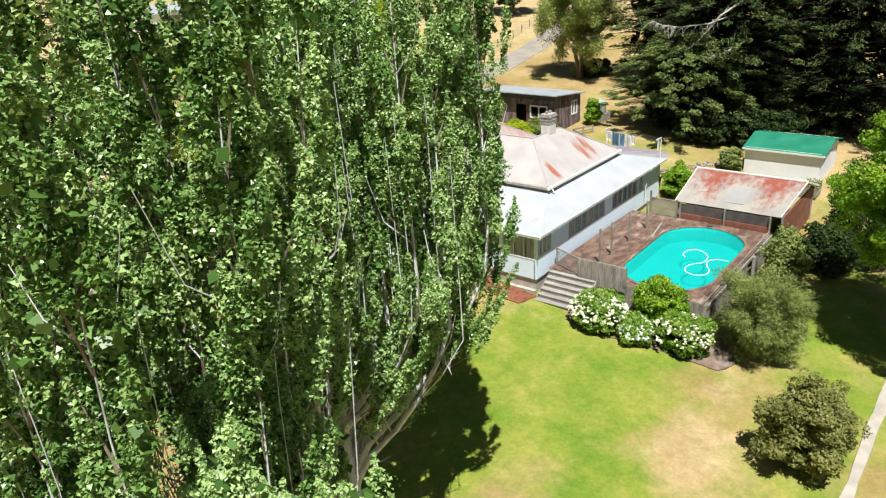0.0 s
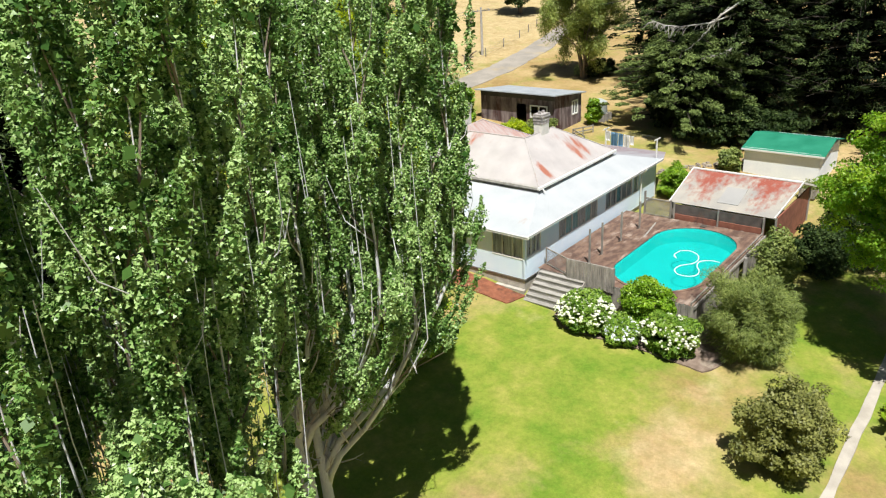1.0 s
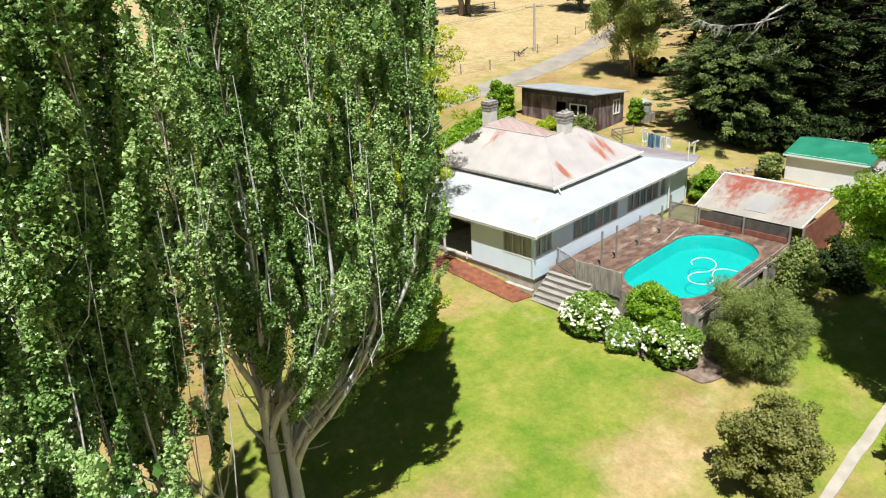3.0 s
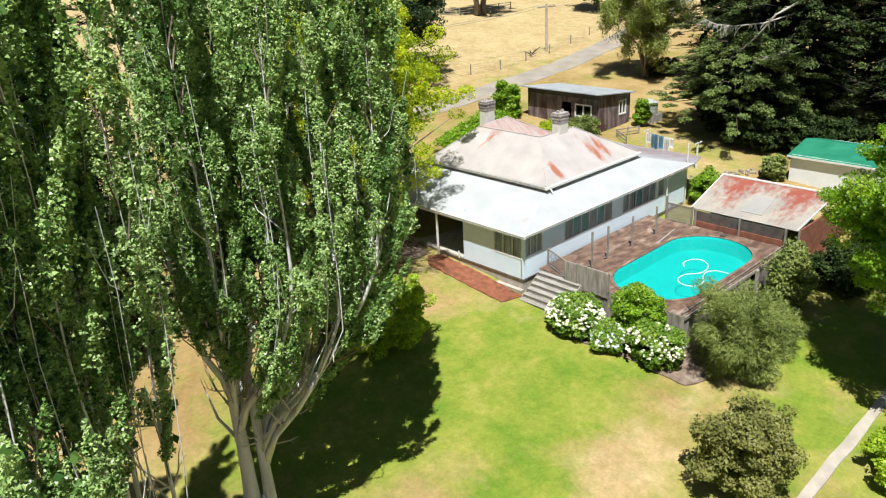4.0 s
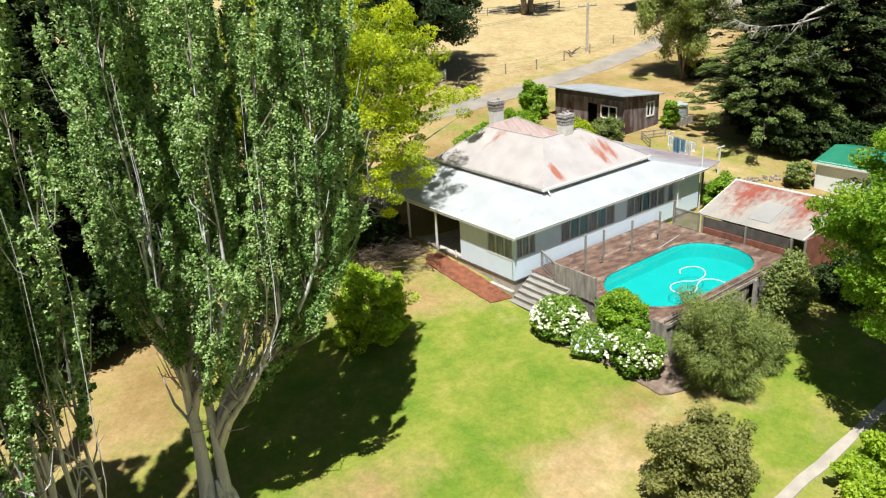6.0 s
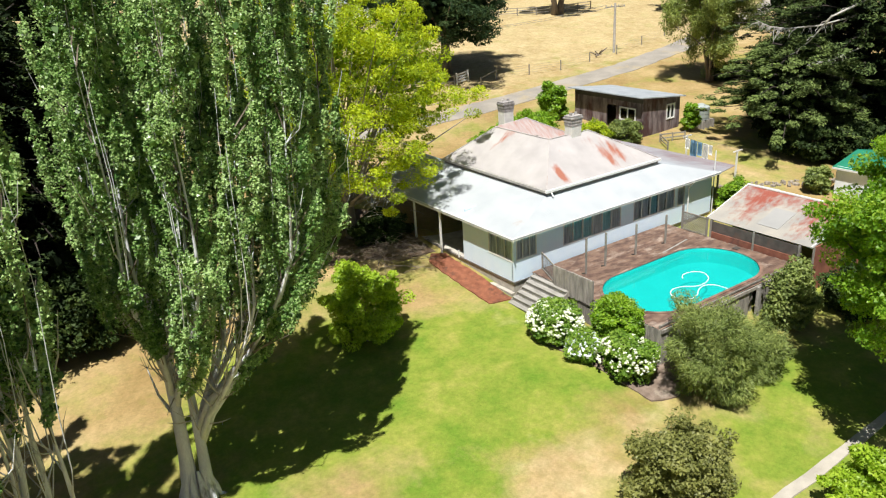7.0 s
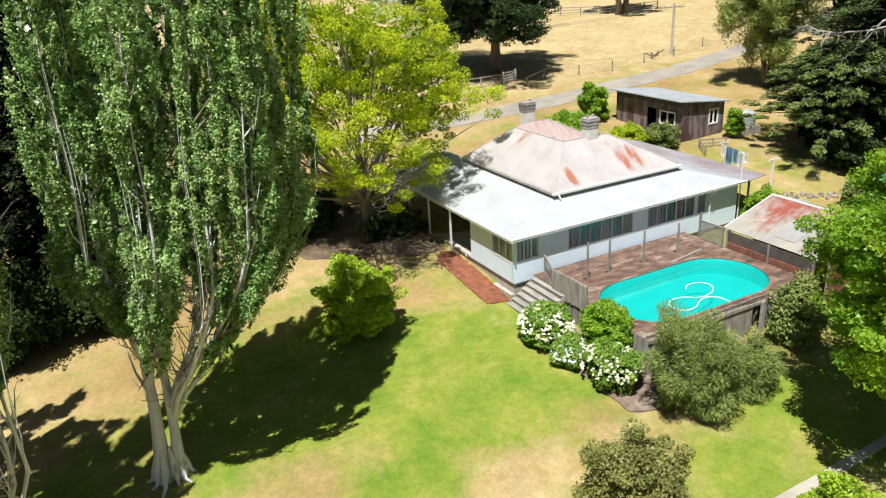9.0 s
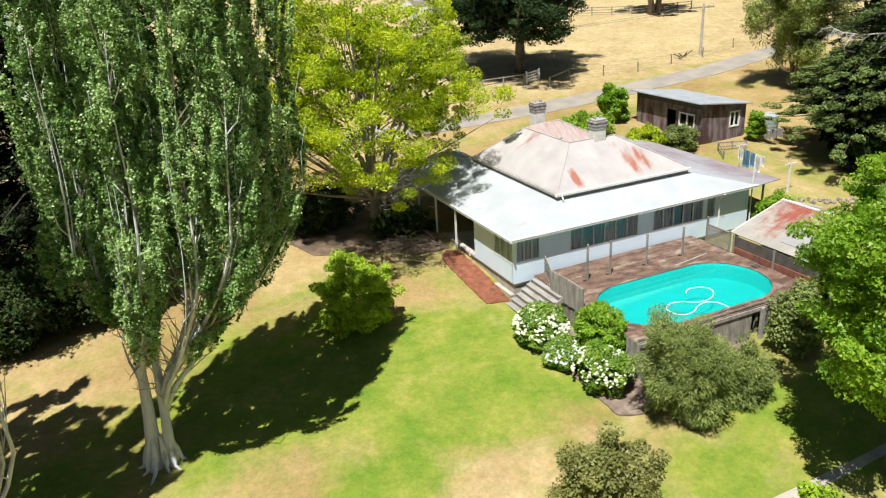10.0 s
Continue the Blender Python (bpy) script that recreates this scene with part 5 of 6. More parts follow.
    part("twig_growth", bm, M_DEAD, t)["kind"] = "stuff"
    # leafy columns made of narrow plumes that rise along their limb
    base, D, L, W, TH, SH = [], [], [], [], [], []
    wood = bmesh.new()
    for at, fk, top, d in lines:
        lo = low + (1 - d) * 1.2 + rng.uniform(-0.7, 0.9) + (1.0 if at(30.0).x < shift[0] * 0.6 else -1.2 if shift[0] > 1 and d > 0.55 else 0.0)
        n = int(dense * 3.3 * max(2.0, top - lo))
        cr = thick * R * 0.98 / math.sqrt(stems)
        shade = rng.normal(0, 0.12)
        for q in range(n):
            v = (q + rng.uniform(0, 1)) / n
            if v < 0.12 and rng.uniform() < 0.4:
                continue
            z = lo + (top - lo) * v
            p = at(z)
            rr = cr * np.interp(v, [0, 0.08, 0.25, 0.6, 0.85, 1], [0.15, 0.55, 1.0, 0.95, 0.6, 0.1]) * math.sqrt(rng.uniform(0.02, 1)) * rng.uniform(0.75, 1.1)
            a = rng.uniform(0, 2 * math.pi)
            l = rng.uniform(1.1, 2.7) * (1 - 0.3 * v) * (0.6 if v < 0.12 else 1.0)
            g = Vector((p.x + rr * math.cos(a), p.y + rr * math.sin(a), z - 0.4 * l))
            run = at(z + 0.8) - p
            base.append(g)
            dd = Vector((0.13 * math.cos(a) + rng.normal(0, 0.07) + run.x * 0.9, 0.13 * math.sin(a) + rng.normal(0, 0.07) + run.y * 0.9, 1))
            D.append(dd)
            L.append(l)
            W.append(rng.uniform(0.13, 0.3))
            TH.append(a)
            SH.append(shade)
            if q % 3 == 0:
                c = at(max(fk, g.z - 0.9))
                tube(wood, [c, c.lerp(g, 0.6), g, g + dd * l * 0.9], [0.026, 0.02, 0.015, 0.005], 3, False)
    part("branchwork", wood, M_BARK2, t)["kind"] = "stuff"
    n = len(base)
    base, D, L, W, TH, SH = np.array(base), np.array(D), np.array(L), np.array(W), np.array(TH), np.array(SH)
    s = rng.uniform(0, 1, (n, per)) ** 0.9
    ring = rng.normal(size=(n, per, 3))
    ring /= np.linalg.norm(ring, axis=2)[:, :, None]
    ring[:, :, 2] *= 0.6
    wob = 1 + 0.55 * np.sin(9 * s * L[:, None] + TH[:, None] * 7)
    w = W[:, None] * np.sin(np.pi * np.clip(s * 0.88 + 0.1, 0, 1)) ** 0.7 * wob * np.sqrt(rng.uniform(0.15, 1, (n, per)))
    P = (base[:, None] + D[:, None] * (s * L[:, None])[:, :, None] + ring * w[:, :, None]).reshape(-1, 3)
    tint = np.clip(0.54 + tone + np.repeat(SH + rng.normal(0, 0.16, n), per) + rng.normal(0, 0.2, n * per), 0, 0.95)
    tint[rng.uniform(size=len(tint)) < 0.006] = 1.0
    out = ring.reshape(-1, 3) * 0.9
    ok = P[:, 2] > 0.1
    leaves("crown", P[ok], leaf, L_POPLAR, t, rng, out=out[ok] * 0.8, flat=0.8, aspect=0.75, tint=tint[ok], spread=0.6, corners=3)
    # leaves about the middle of each plume, shade painted in with dark tints
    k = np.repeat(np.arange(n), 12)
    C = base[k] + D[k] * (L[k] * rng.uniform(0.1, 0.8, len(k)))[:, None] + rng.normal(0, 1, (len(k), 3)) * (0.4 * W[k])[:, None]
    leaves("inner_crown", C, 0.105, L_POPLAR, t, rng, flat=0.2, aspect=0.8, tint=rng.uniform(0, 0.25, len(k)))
    k = rng.choice(n, n // 8, replace=False)
    T = (base + D * (L * rng.uniform(0.5, 1, n))[:, None])[k]
    T = np.repeat(T, 5, 0) + rng.normal(0, 0.08, (len(k) * 5, 3))
    leaves("pale_leaves", T, leaf, L_POPLAR, t, rng, flat=0.6, aspect=0.8, tint=np.ones(len(T)), label="turned leaves showing white undersides")
    return t


def branching(rng, origin, tips, r0, bm, sides=6, bend=0.25):
    """Limbs from the top of a trunk out to a number of tip points."""
    o = Vector(origin)
    for tp in tips:
        q = Vector(tp)
        m = o.lerp(q, 0.45) + Vector((rng.normal(0, bend), rng.normal(0, bend), rng.uniform(0, bend * 2)))
        L = (q - o).length
        tube(bm, [o, o.lerp(m, 0.5), m, q], [r0, r0 * 0.72, r0 * 0.45, max(0.012, r0 * 0.1)], sides, False)


def broadleaf(name, x, y, trunk_h, trunk_r, centre, radii, clumps, per, clump_r, leaf, material, bark, seed, label, category="tree", flat=0.5, aspect=0.65,
              shell=0.55, squash=0.6, group="", forks=1, limbs=14, noise_amp=0.28, lean=(0, 0), inner=0, hang=0.0, hollow=0.0):
    """A round- or irregular-crowned tree: tapered trunk, limbs to the crown, leaves gathered in clumps with gaps."""
    rng = np.random.default_rng(seed)
    z0 = float(gz(x, y))
    t = thing(name, x, y, z0, label, category, group)
    D = rng.normal(size=(clumps, 3))
    D /= np.linalg.norm(D, axis=1)[:, None]
    amp = 1 + noise_amp * (np.sin(D[:, 0] * 4.1 + seed) * np.sin(D[:, 1] * 3.7 - seed) + 0.6 * np.sin(D[:, 2] * 6 + 2 * seed + D[:, 0] * 5))
    rr = (shell + (1 - shell) * rng.uniform(0, 1, clumps) ** 0.6) * amp
    C = np.array(centre) + D * rr[:, None] * np.array(radii)
    keep = (C[:, 2] > 0.15) & ((np.hypot(C[:, 0], C[:, 1]) > hollow) | (C[:, 2] > centre[2] - 0.5))
    C = C[keep]
    P, O, cid = blobs(rng, C, clump_r * rng.uniform(0.6, 1.3, len(C)), per, squash)
    ok = P[:, 2] > 0.05
    P, O, cid = P[ok], O[ok], cid[ok]
    n = len(P)
    tint = np.clip(0.5 + (cid[:n] - 0.5) * 0.45 + rng.normal(0, 0.15, n), 0, 1)
    bm = bmesh.new()
    top = Vector((lean[0] * trunk_h, lean[1] * trunk_h, trunk_h))
    for f in range(forks):
        a = 2 * math.pi * f / max(1, forks)
        off = 0.0 if forks == 1 else trunk_r * 1.3
        tube(bm, [(off * math.cos(a), off * math.sin(a), -0.3), (off * math.cos(a), off * math.sin(a), trunk_h * 0.2), tuple(top * 0.6 + Vector((off * 2 * math.cos(a), off * 2 * math.sin(a), 0))), tuple(top + Vector((off * 3.5 * math.cos(a), off * 3.5 * math.sin(a), 0)))],
             [trunk_r * 1.35, trunk_r, trunk_r * 0.85, trunk_r * 0.7], 10)
    part("trunk", bm, bark, t, soft=True)
    pick = rng.choice(len(C), min(limbs, len(C)), replace=False)
    bm = bmesh.new()
    branching(rng, top * 0.85, C[pick], trunk_r * 0.42, bm)
    sub = rng.choice(len(C), min(limbs * 3, len(C)), replace=False)
    mid = np.array(centre) * 0.6 + np.array(top) * 0.4
    for j in sub:
        o = Vector(mid + (C[j] - mid) * 0.3)
        branching(rng, o, [C[j]], trunk_r * 0.16, bm, 4)
    part("limb_framework", bm, bark, t, soft=True)["kind"] = "stuff"
    leaves("crown", P, leaf, material, t, rng, out=O * 0.6, flat=flat + 0.2, spread=0.75, aspect=aspect, tint=tint, corners=3, along=O + np.array((0, 0, -hang)) if hang else None)
    # inner leaves tinted dark, painting shade into the middle of the crown
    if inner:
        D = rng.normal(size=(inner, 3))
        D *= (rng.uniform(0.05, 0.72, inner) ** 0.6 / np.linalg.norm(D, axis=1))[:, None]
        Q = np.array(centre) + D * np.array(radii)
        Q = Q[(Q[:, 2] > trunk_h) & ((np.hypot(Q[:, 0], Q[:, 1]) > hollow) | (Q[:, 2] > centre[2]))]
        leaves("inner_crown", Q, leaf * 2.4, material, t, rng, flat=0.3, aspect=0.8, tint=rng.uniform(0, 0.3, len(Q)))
    return t


def conifer(name, x, y, height, R, seed, material, label, tiers=17, fans=12, low=1.0, top_r=0.25, per=22, leaf=0.17, lean=(0, 0), tone=0.0):
    """A spreading old conifer: level, tiered boughs ending in flat fans of foliage."""
    rng = np.random.default_rng(seed)
    z0 = float(gz(x, y))
    t = thing(name, x, y, z0, label, "tree")
    bm = bmesh.new()
    tube(bm, [(0, 0, -0.3), (0, 0, height * 0.3), (lean[0] * height * 0.5, lean[1] * height * 0.5, height * 0.6), (lean[0] * height, lean[1] * height, height * 0.97)], [0.7, 0.5, 0.3, 0.05], 10)
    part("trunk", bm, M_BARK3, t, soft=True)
    bm = bmesh.new()
    Ps, tints, ways = [], [], []
    for k in range(tiers):
        z = low + (height - low) * (k + rng.uniform(0, 0.8)) / tiers
        u = z / height
        rad = R * np.interp(u, [0, 0.12, 0.3, 0.5, 0.8, 1], [0.66, 0.76, 0.94, 1.0, 0.72, top_r])
        for j in range(fans):
            a = 2 * math.pi * (j + rng.uniform(-0.4, 0.4)) / fans + k
            L = rad * rng.uniform(0.5, 1.12)
            rise = L * rng.uniform(-0.06, 0.18)
            ca, sa = math.cos(a), math.sin(a)
            tip = Vector((L * ca + lean[0] * z, L * sa + lean[1] * z, z + rise - 0.25))
            tube(bm, [(lean[0] * z, lean[1] * z, z - 0.1), tuple(Vector((0, 0, z)).lerp(tip, 0.6) + Vector((0, 0, 0.35))), tuple(tip)], [0.09, 0.05, 0.015], 4, False)
            m = 5
            s = np.clip(rng.uniform(0.3, 1.05, m), 0, 1.02)
            c = np.stack([s * L, rng.normal(0, 0.17, m) * L * (1.15 - s) + rng.normal(0, 0.15, m), s * rise + 0.5 * np.sin(np.pi * s) - 0.5 * s ** 3 + rng.normal(0, 0.12, m)], 1)
            rr = (0.34 + 0.045 * R) * rng.uniform(0.6, 1.3, m) * (1.2 - 0.45 * s)
            d = rng.normal(size=(m, per, 3))
            d /= np.linalg.norm(d, axis=2)[:, :, None]
            d *= rng.uniform(0.2, 1, (m, per, 1)) ** 0.5
            px = c[:, None] + d * rr[:, None, None] * np.array((1.4, 1.0, 0.34))
            px[:, :, 2] -= 0.25 * np.maximum(0, d[:, :, 0]) ** 2 * rr[:, None]
            # tints rise on pad tops and bough tips, painting light there
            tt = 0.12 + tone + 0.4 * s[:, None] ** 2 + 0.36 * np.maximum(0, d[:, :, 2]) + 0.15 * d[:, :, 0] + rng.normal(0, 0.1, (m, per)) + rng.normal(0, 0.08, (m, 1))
            px = px.reshape(-1, 3)
            Ps.append(np.stack([px[:, 0] * ca - px[:, 1] * sa + lean[0] * z, px[:, 0] * sa + px[:, 1] * ca + lean[1] * z, px[:, 2] + z], 1))
            tints.append(np.clip(tt.ravel(), 0, 1))
            ways.append(np.tile((ca, sa, 0.15), (m * per, 1)))
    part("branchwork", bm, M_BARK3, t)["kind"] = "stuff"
    P = np.concatenate(Ps)
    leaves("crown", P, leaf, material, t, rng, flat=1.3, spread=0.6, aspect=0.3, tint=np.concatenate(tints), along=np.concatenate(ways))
    # inner leaves round the trunk, tinted near black to paint the crown's shade
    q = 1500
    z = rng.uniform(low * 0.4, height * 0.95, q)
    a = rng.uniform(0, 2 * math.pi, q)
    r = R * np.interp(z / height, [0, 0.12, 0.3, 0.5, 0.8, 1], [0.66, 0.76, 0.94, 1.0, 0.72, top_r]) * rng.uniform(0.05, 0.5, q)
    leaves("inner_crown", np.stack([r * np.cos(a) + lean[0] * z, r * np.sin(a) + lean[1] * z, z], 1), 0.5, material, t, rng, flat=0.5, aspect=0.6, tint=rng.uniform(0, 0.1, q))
    return t


def shrub(name, x, y, radii, material, seed, clumps, per, leaf, label, clump_r=0.5, lift=0.0, aspect=0.6, squash=0.7, flat=0.4, shell=0.6, stems=7, noise_amp=0.2, group="", bark=None, spray=0.0):
    """A bush: several thin stems from the ground and a leafy mass with an uneven outline."""
    rng = np.random.default_rng(seed)
    z0 = float(gz(x, y))
    t = thing(name, x, y, z0, label, "shrub", group)
    D = rng.normal(size=(clumps, 3))
    D /= np.linalg.norm(D, axis=1)[:, None]
    amp = 1 + noise_amp * (np.sin(D[:, 0] * 5 + seed) * np.sin(D[:, 1] * 4.3 - seed) + 0.7 * np.sin(D[:, 2] * 7 + 2 * seed + 4 * D[:, 0]))
    rr = (shell + (1 - shell) * rng.uniform(0, 1, clumps)) * amp
    rx, ry, rz = radii
    C = D * rr[:, None] * np.array((rx, ry, rz)) + np.array((0, 0, rz * 0.92 + lift))
    C = C[C[:, 2] > 0.12]
    P, O, cid = blobs(rng, C, clump_r * rng.uniform(0.6, 1.3, len(C)), int(per * 1.5), squash)
    P[:, 2] = np.maximum(P[:, 2], 0.04 + 0.1 * rng.uniform(size=len(P)))
    tint = np.clip(0.5 + (cid - 0.5) * 0.4 + rng.normal(0, 0.15, len(P)), 0, 1)
    bm = bmesh.new()
    pick = rng.choice(len(C), min(stems, len(C)), replace=False)
    for j in pick:
        q = C[j]
        tube(bm, [(q[0] * 0.05, q[1] * 0.05, -0.15), (q[0] * 0.35, q[1] * 0.35, q[2] * 0.5), tuple(q)], [0.06, 0.04, 0.01], 5, False)
    part("stems", bm, bark or M_BARK2, t)
    leaves("foliage", P, leaf, material, t, rng, out=O * 0.7, spread=0.6, corners=3, flat=flat + 0.3, aspect=aspect, tint=tint, along=O + (P - np.array((0, 0, 0.6 * rz))) * spray if spray else None)
    return t


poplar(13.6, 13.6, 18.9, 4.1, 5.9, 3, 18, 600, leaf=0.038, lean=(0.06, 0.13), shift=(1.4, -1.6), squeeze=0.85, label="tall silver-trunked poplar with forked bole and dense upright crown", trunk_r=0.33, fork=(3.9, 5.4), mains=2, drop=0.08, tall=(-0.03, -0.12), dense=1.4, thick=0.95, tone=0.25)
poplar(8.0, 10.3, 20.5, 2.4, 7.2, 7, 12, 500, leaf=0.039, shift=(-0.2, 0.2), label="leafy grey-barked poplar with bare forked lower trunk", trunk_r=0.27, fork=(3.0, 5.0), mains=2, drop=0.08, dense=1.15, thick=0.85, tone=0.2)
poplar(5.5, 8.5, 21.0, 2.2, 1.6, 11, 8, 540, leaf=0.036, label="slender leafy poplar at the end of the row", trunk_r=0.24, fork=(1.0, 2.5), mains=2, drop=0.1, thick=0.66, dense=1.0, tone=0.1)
# out of view, added only to cast the shadow lying behind the row
poplar(4.2, 14.2, 17.0, 2.8, 4.0, 13, 9, 200, leaf=0.085, label="unseen poplar put in to cast shadow behind the row", trunk_r=0.22, fork=(2.0, 3.5), mains=2, drop=0.1, dense=0.9, tone=0.1)
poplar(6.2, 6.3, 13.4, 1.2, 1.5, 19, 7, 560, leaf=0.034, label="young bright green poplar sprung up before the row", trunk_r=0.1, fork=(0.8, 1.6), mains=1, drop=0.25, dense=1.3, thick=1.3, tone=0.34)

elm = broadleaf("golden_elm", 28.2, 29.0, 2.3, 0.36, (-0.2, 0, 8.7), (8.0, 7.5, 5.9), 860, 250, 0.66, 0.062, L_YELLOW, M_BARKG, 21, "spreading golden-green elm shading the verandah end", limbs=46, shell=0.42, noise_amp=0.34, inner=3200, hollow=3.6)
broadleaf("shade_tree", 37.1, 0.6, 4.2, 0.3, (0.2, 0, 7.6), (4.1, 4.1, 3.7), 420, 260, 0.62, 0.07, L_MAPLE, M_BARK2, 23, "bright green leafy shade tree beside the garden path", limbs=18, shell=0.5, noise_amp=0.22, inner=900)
broadleaf("gum_tree", 73.7, 37.4, 3.2, 0.17, (0, 0, 7.4), (4.0, 4.0, 5.6), 260, 230, 0.85, 0.14, L_GUM, M_BARK2, 25, "grey-green gum tree with open crown in dry paddock", forks=5, limbs=26, shell=0.35, noise_amp=0.4, squash=1.15, aspect=0.3, flat=0.4, hang=0.3)
# scrub whose near-black leaf also paints the gum's shadow patch
shrub("shade_bush", 76.0, 37.0, (2.6, 1.8, 0.8), L_DEEP, 92, 110, 70, 0.11, "low scrub at the gum's foot, darkened as its shadow patch", 0.4)
broadleaf("pine_tree", 56.0, 58.2, 4.2, 0.6, (-1.4, 0, 8.2), (8.3, 8.0, 5.4), 420, 160, 1.15, 0.19, L_PINE, M_BARK2, 27, "dark green pine with stout trunk beside the farm road", limbs=22, shell=0.45, squash=0.4, noise_amp=0.3, aspect=0.3, inner=1500)
broadleaf("paddock_tree", 105, 66, 2.6, 0.4, (0, 0, 5.5), (4.0, 4.0, 3.6), 130, 80, 0.9, 0.2, L_DEEP, M_BARK2, 29, "dark round tree standing in the far paddock", limbs=10)
broadleaf("paddock_tree", 90, 77, 6.0, 0.45, (0, 0, 10.5), (5.0, 5.0, 4.0), 130, 80, 0.9, 0.2, L_GUM, M_BARK2, 31, "tall gum with pale forked trunks by paddock rails", limbs=10, forks=2)

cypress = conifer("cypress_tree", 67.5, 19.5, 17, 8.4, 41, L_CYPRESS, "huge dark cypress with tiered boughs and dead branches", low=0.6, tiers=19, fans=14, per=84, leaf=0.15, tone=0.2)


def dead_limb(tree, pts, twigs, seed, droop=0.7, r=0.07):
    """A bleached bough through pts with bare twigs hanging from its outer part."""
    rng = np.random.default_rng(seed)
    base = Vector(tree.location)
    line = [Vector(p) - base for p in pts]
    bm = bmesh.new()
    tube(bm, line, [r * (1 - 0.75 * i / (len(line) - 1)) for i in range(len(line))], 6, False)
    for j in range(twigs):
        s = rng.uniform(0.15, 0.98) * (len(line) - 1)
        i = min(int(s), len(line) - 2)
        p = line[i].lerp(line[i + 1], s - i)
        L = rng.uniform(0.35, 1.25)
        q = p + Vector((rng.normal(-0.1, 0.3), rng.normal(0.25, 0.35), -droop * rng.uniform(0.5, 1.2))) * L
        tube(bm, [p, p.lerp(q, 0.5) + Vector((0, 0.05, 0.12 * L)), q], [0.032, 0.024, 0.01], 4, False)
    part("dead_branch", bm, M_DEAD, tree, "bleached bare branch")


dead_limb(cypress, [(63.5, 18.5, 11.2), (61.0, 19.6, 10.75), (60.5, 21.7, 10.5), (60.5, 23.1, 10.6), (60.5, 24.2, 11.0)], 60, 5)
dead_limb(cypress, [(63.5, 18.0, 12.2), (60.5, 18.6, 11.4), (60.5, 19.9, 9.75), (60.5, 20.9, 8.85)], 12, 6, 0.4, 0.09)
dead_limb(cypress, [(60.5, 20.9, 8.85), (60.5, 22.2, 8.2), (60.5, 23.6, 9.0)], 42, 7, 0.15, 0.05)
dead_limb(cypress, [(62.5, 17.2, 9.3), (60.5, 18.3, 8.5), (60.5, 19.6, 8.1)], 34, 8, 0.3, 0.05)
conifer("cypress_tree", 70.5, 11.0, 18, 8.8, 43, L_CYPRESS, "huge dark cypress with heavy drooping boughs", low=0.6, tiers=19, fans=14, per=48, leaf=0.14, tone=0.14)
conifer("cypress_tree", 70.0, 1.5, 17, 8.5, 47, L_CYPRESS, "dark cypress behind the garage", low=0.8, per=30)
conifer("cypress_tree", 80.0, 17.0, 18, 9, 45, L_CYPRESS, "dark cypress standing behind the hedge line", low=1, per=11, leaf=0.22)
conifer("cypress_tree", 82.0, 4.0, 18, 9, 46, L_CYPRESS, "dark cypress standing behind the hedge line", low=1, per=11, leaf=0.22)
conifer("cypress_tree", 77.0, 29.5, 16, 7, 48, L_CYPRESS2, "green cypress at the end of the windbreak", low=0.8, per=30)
# foliage held high so black-tinted inner leaves paint shade below it
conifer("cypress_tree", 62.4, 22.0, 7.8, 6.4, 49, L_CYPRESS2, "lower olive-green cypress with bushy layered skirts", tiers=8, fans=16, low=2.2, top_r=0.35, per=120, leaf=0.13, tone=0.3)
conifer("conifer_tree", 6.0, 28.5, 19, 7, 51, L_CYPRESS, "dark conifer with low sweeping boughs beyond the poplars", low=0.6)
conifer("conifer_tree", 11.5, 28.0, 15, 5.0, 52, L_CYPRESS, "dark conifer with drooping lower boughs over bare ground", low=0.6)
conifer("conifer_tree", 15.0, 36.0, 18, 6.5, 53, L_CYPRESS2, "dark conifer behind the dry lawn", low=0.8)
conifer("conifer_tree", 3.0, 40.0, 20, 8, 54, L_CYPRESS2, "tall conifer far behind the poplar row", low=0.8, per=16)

bm = bmesh.new()
rg = np.random.default_rng(17)
for k in range(240):
    a = rg.uniform(0, 2 * math.pi)
    o = Vector((rg.normal(1.6, 1.3), rg.normal(-1.4, 1.1), rg.uniform(2.2, 4.2)))
    q = o + Vector((math.cos(a), math.sin(a), rg.uniform(-0.7, 0.2))) * rg.uniform(0.4, 1.2)
    tube(bm, [o, o.lerp(q, 0.5) + Vector((0, 0, 0.08)), q], [0.018, 0.013, 0.006], 4, False)
part("dead_twig_growth", bm, M_DEAD, elm, "grey leafless lower twigs")["kind"] = "stuff"

shrub("round_bush", 23.4, 18.7, (1.8, 1.8, 1.9), L_LIME, 61, 170, 110, 0.075, "rounded yellow-green bush on the lawn", 0.4, shell=0.66, noise_amp=0.24)
shrub("olive_bush", 26.6, 3.2, (1.4, 1.4, 1.8), L_OLIVE, 63, 220, 110, 0.06, "rounded dull olive bush on the lawn", 0.42, flat=0.9, noise_amp=0.28)
shrub("feathery_bush", 33.0, 6.5, (1.95, 1.65, 2.1), L_TEA, 65, 210, 190, 0.085, "broad feathery grey-green bush against the pool deck", 0.52, aspect=0.17, noise_amp=0.3, flat=0.5, spray=0.6, squash=0.85)
shrub("feathery_bush", 35.6, 6.2, (1.15, 1.0, 1.15), L_TEA, 66, 90, 160, 0.085, "low feathery grey-green bush beneath the deck edge", 0.42, aspect=0.17, spray=0.6, squash=0.85)
shrub("clipped_bush", 32.0, 11.0, (1.0, 1.15, 1.45), L_HEDGE, 67, 170, 110, 0.06, "dense bright green clipped bush at the deck corner", 0.34, shell=0.75, noise_amp=0.08)
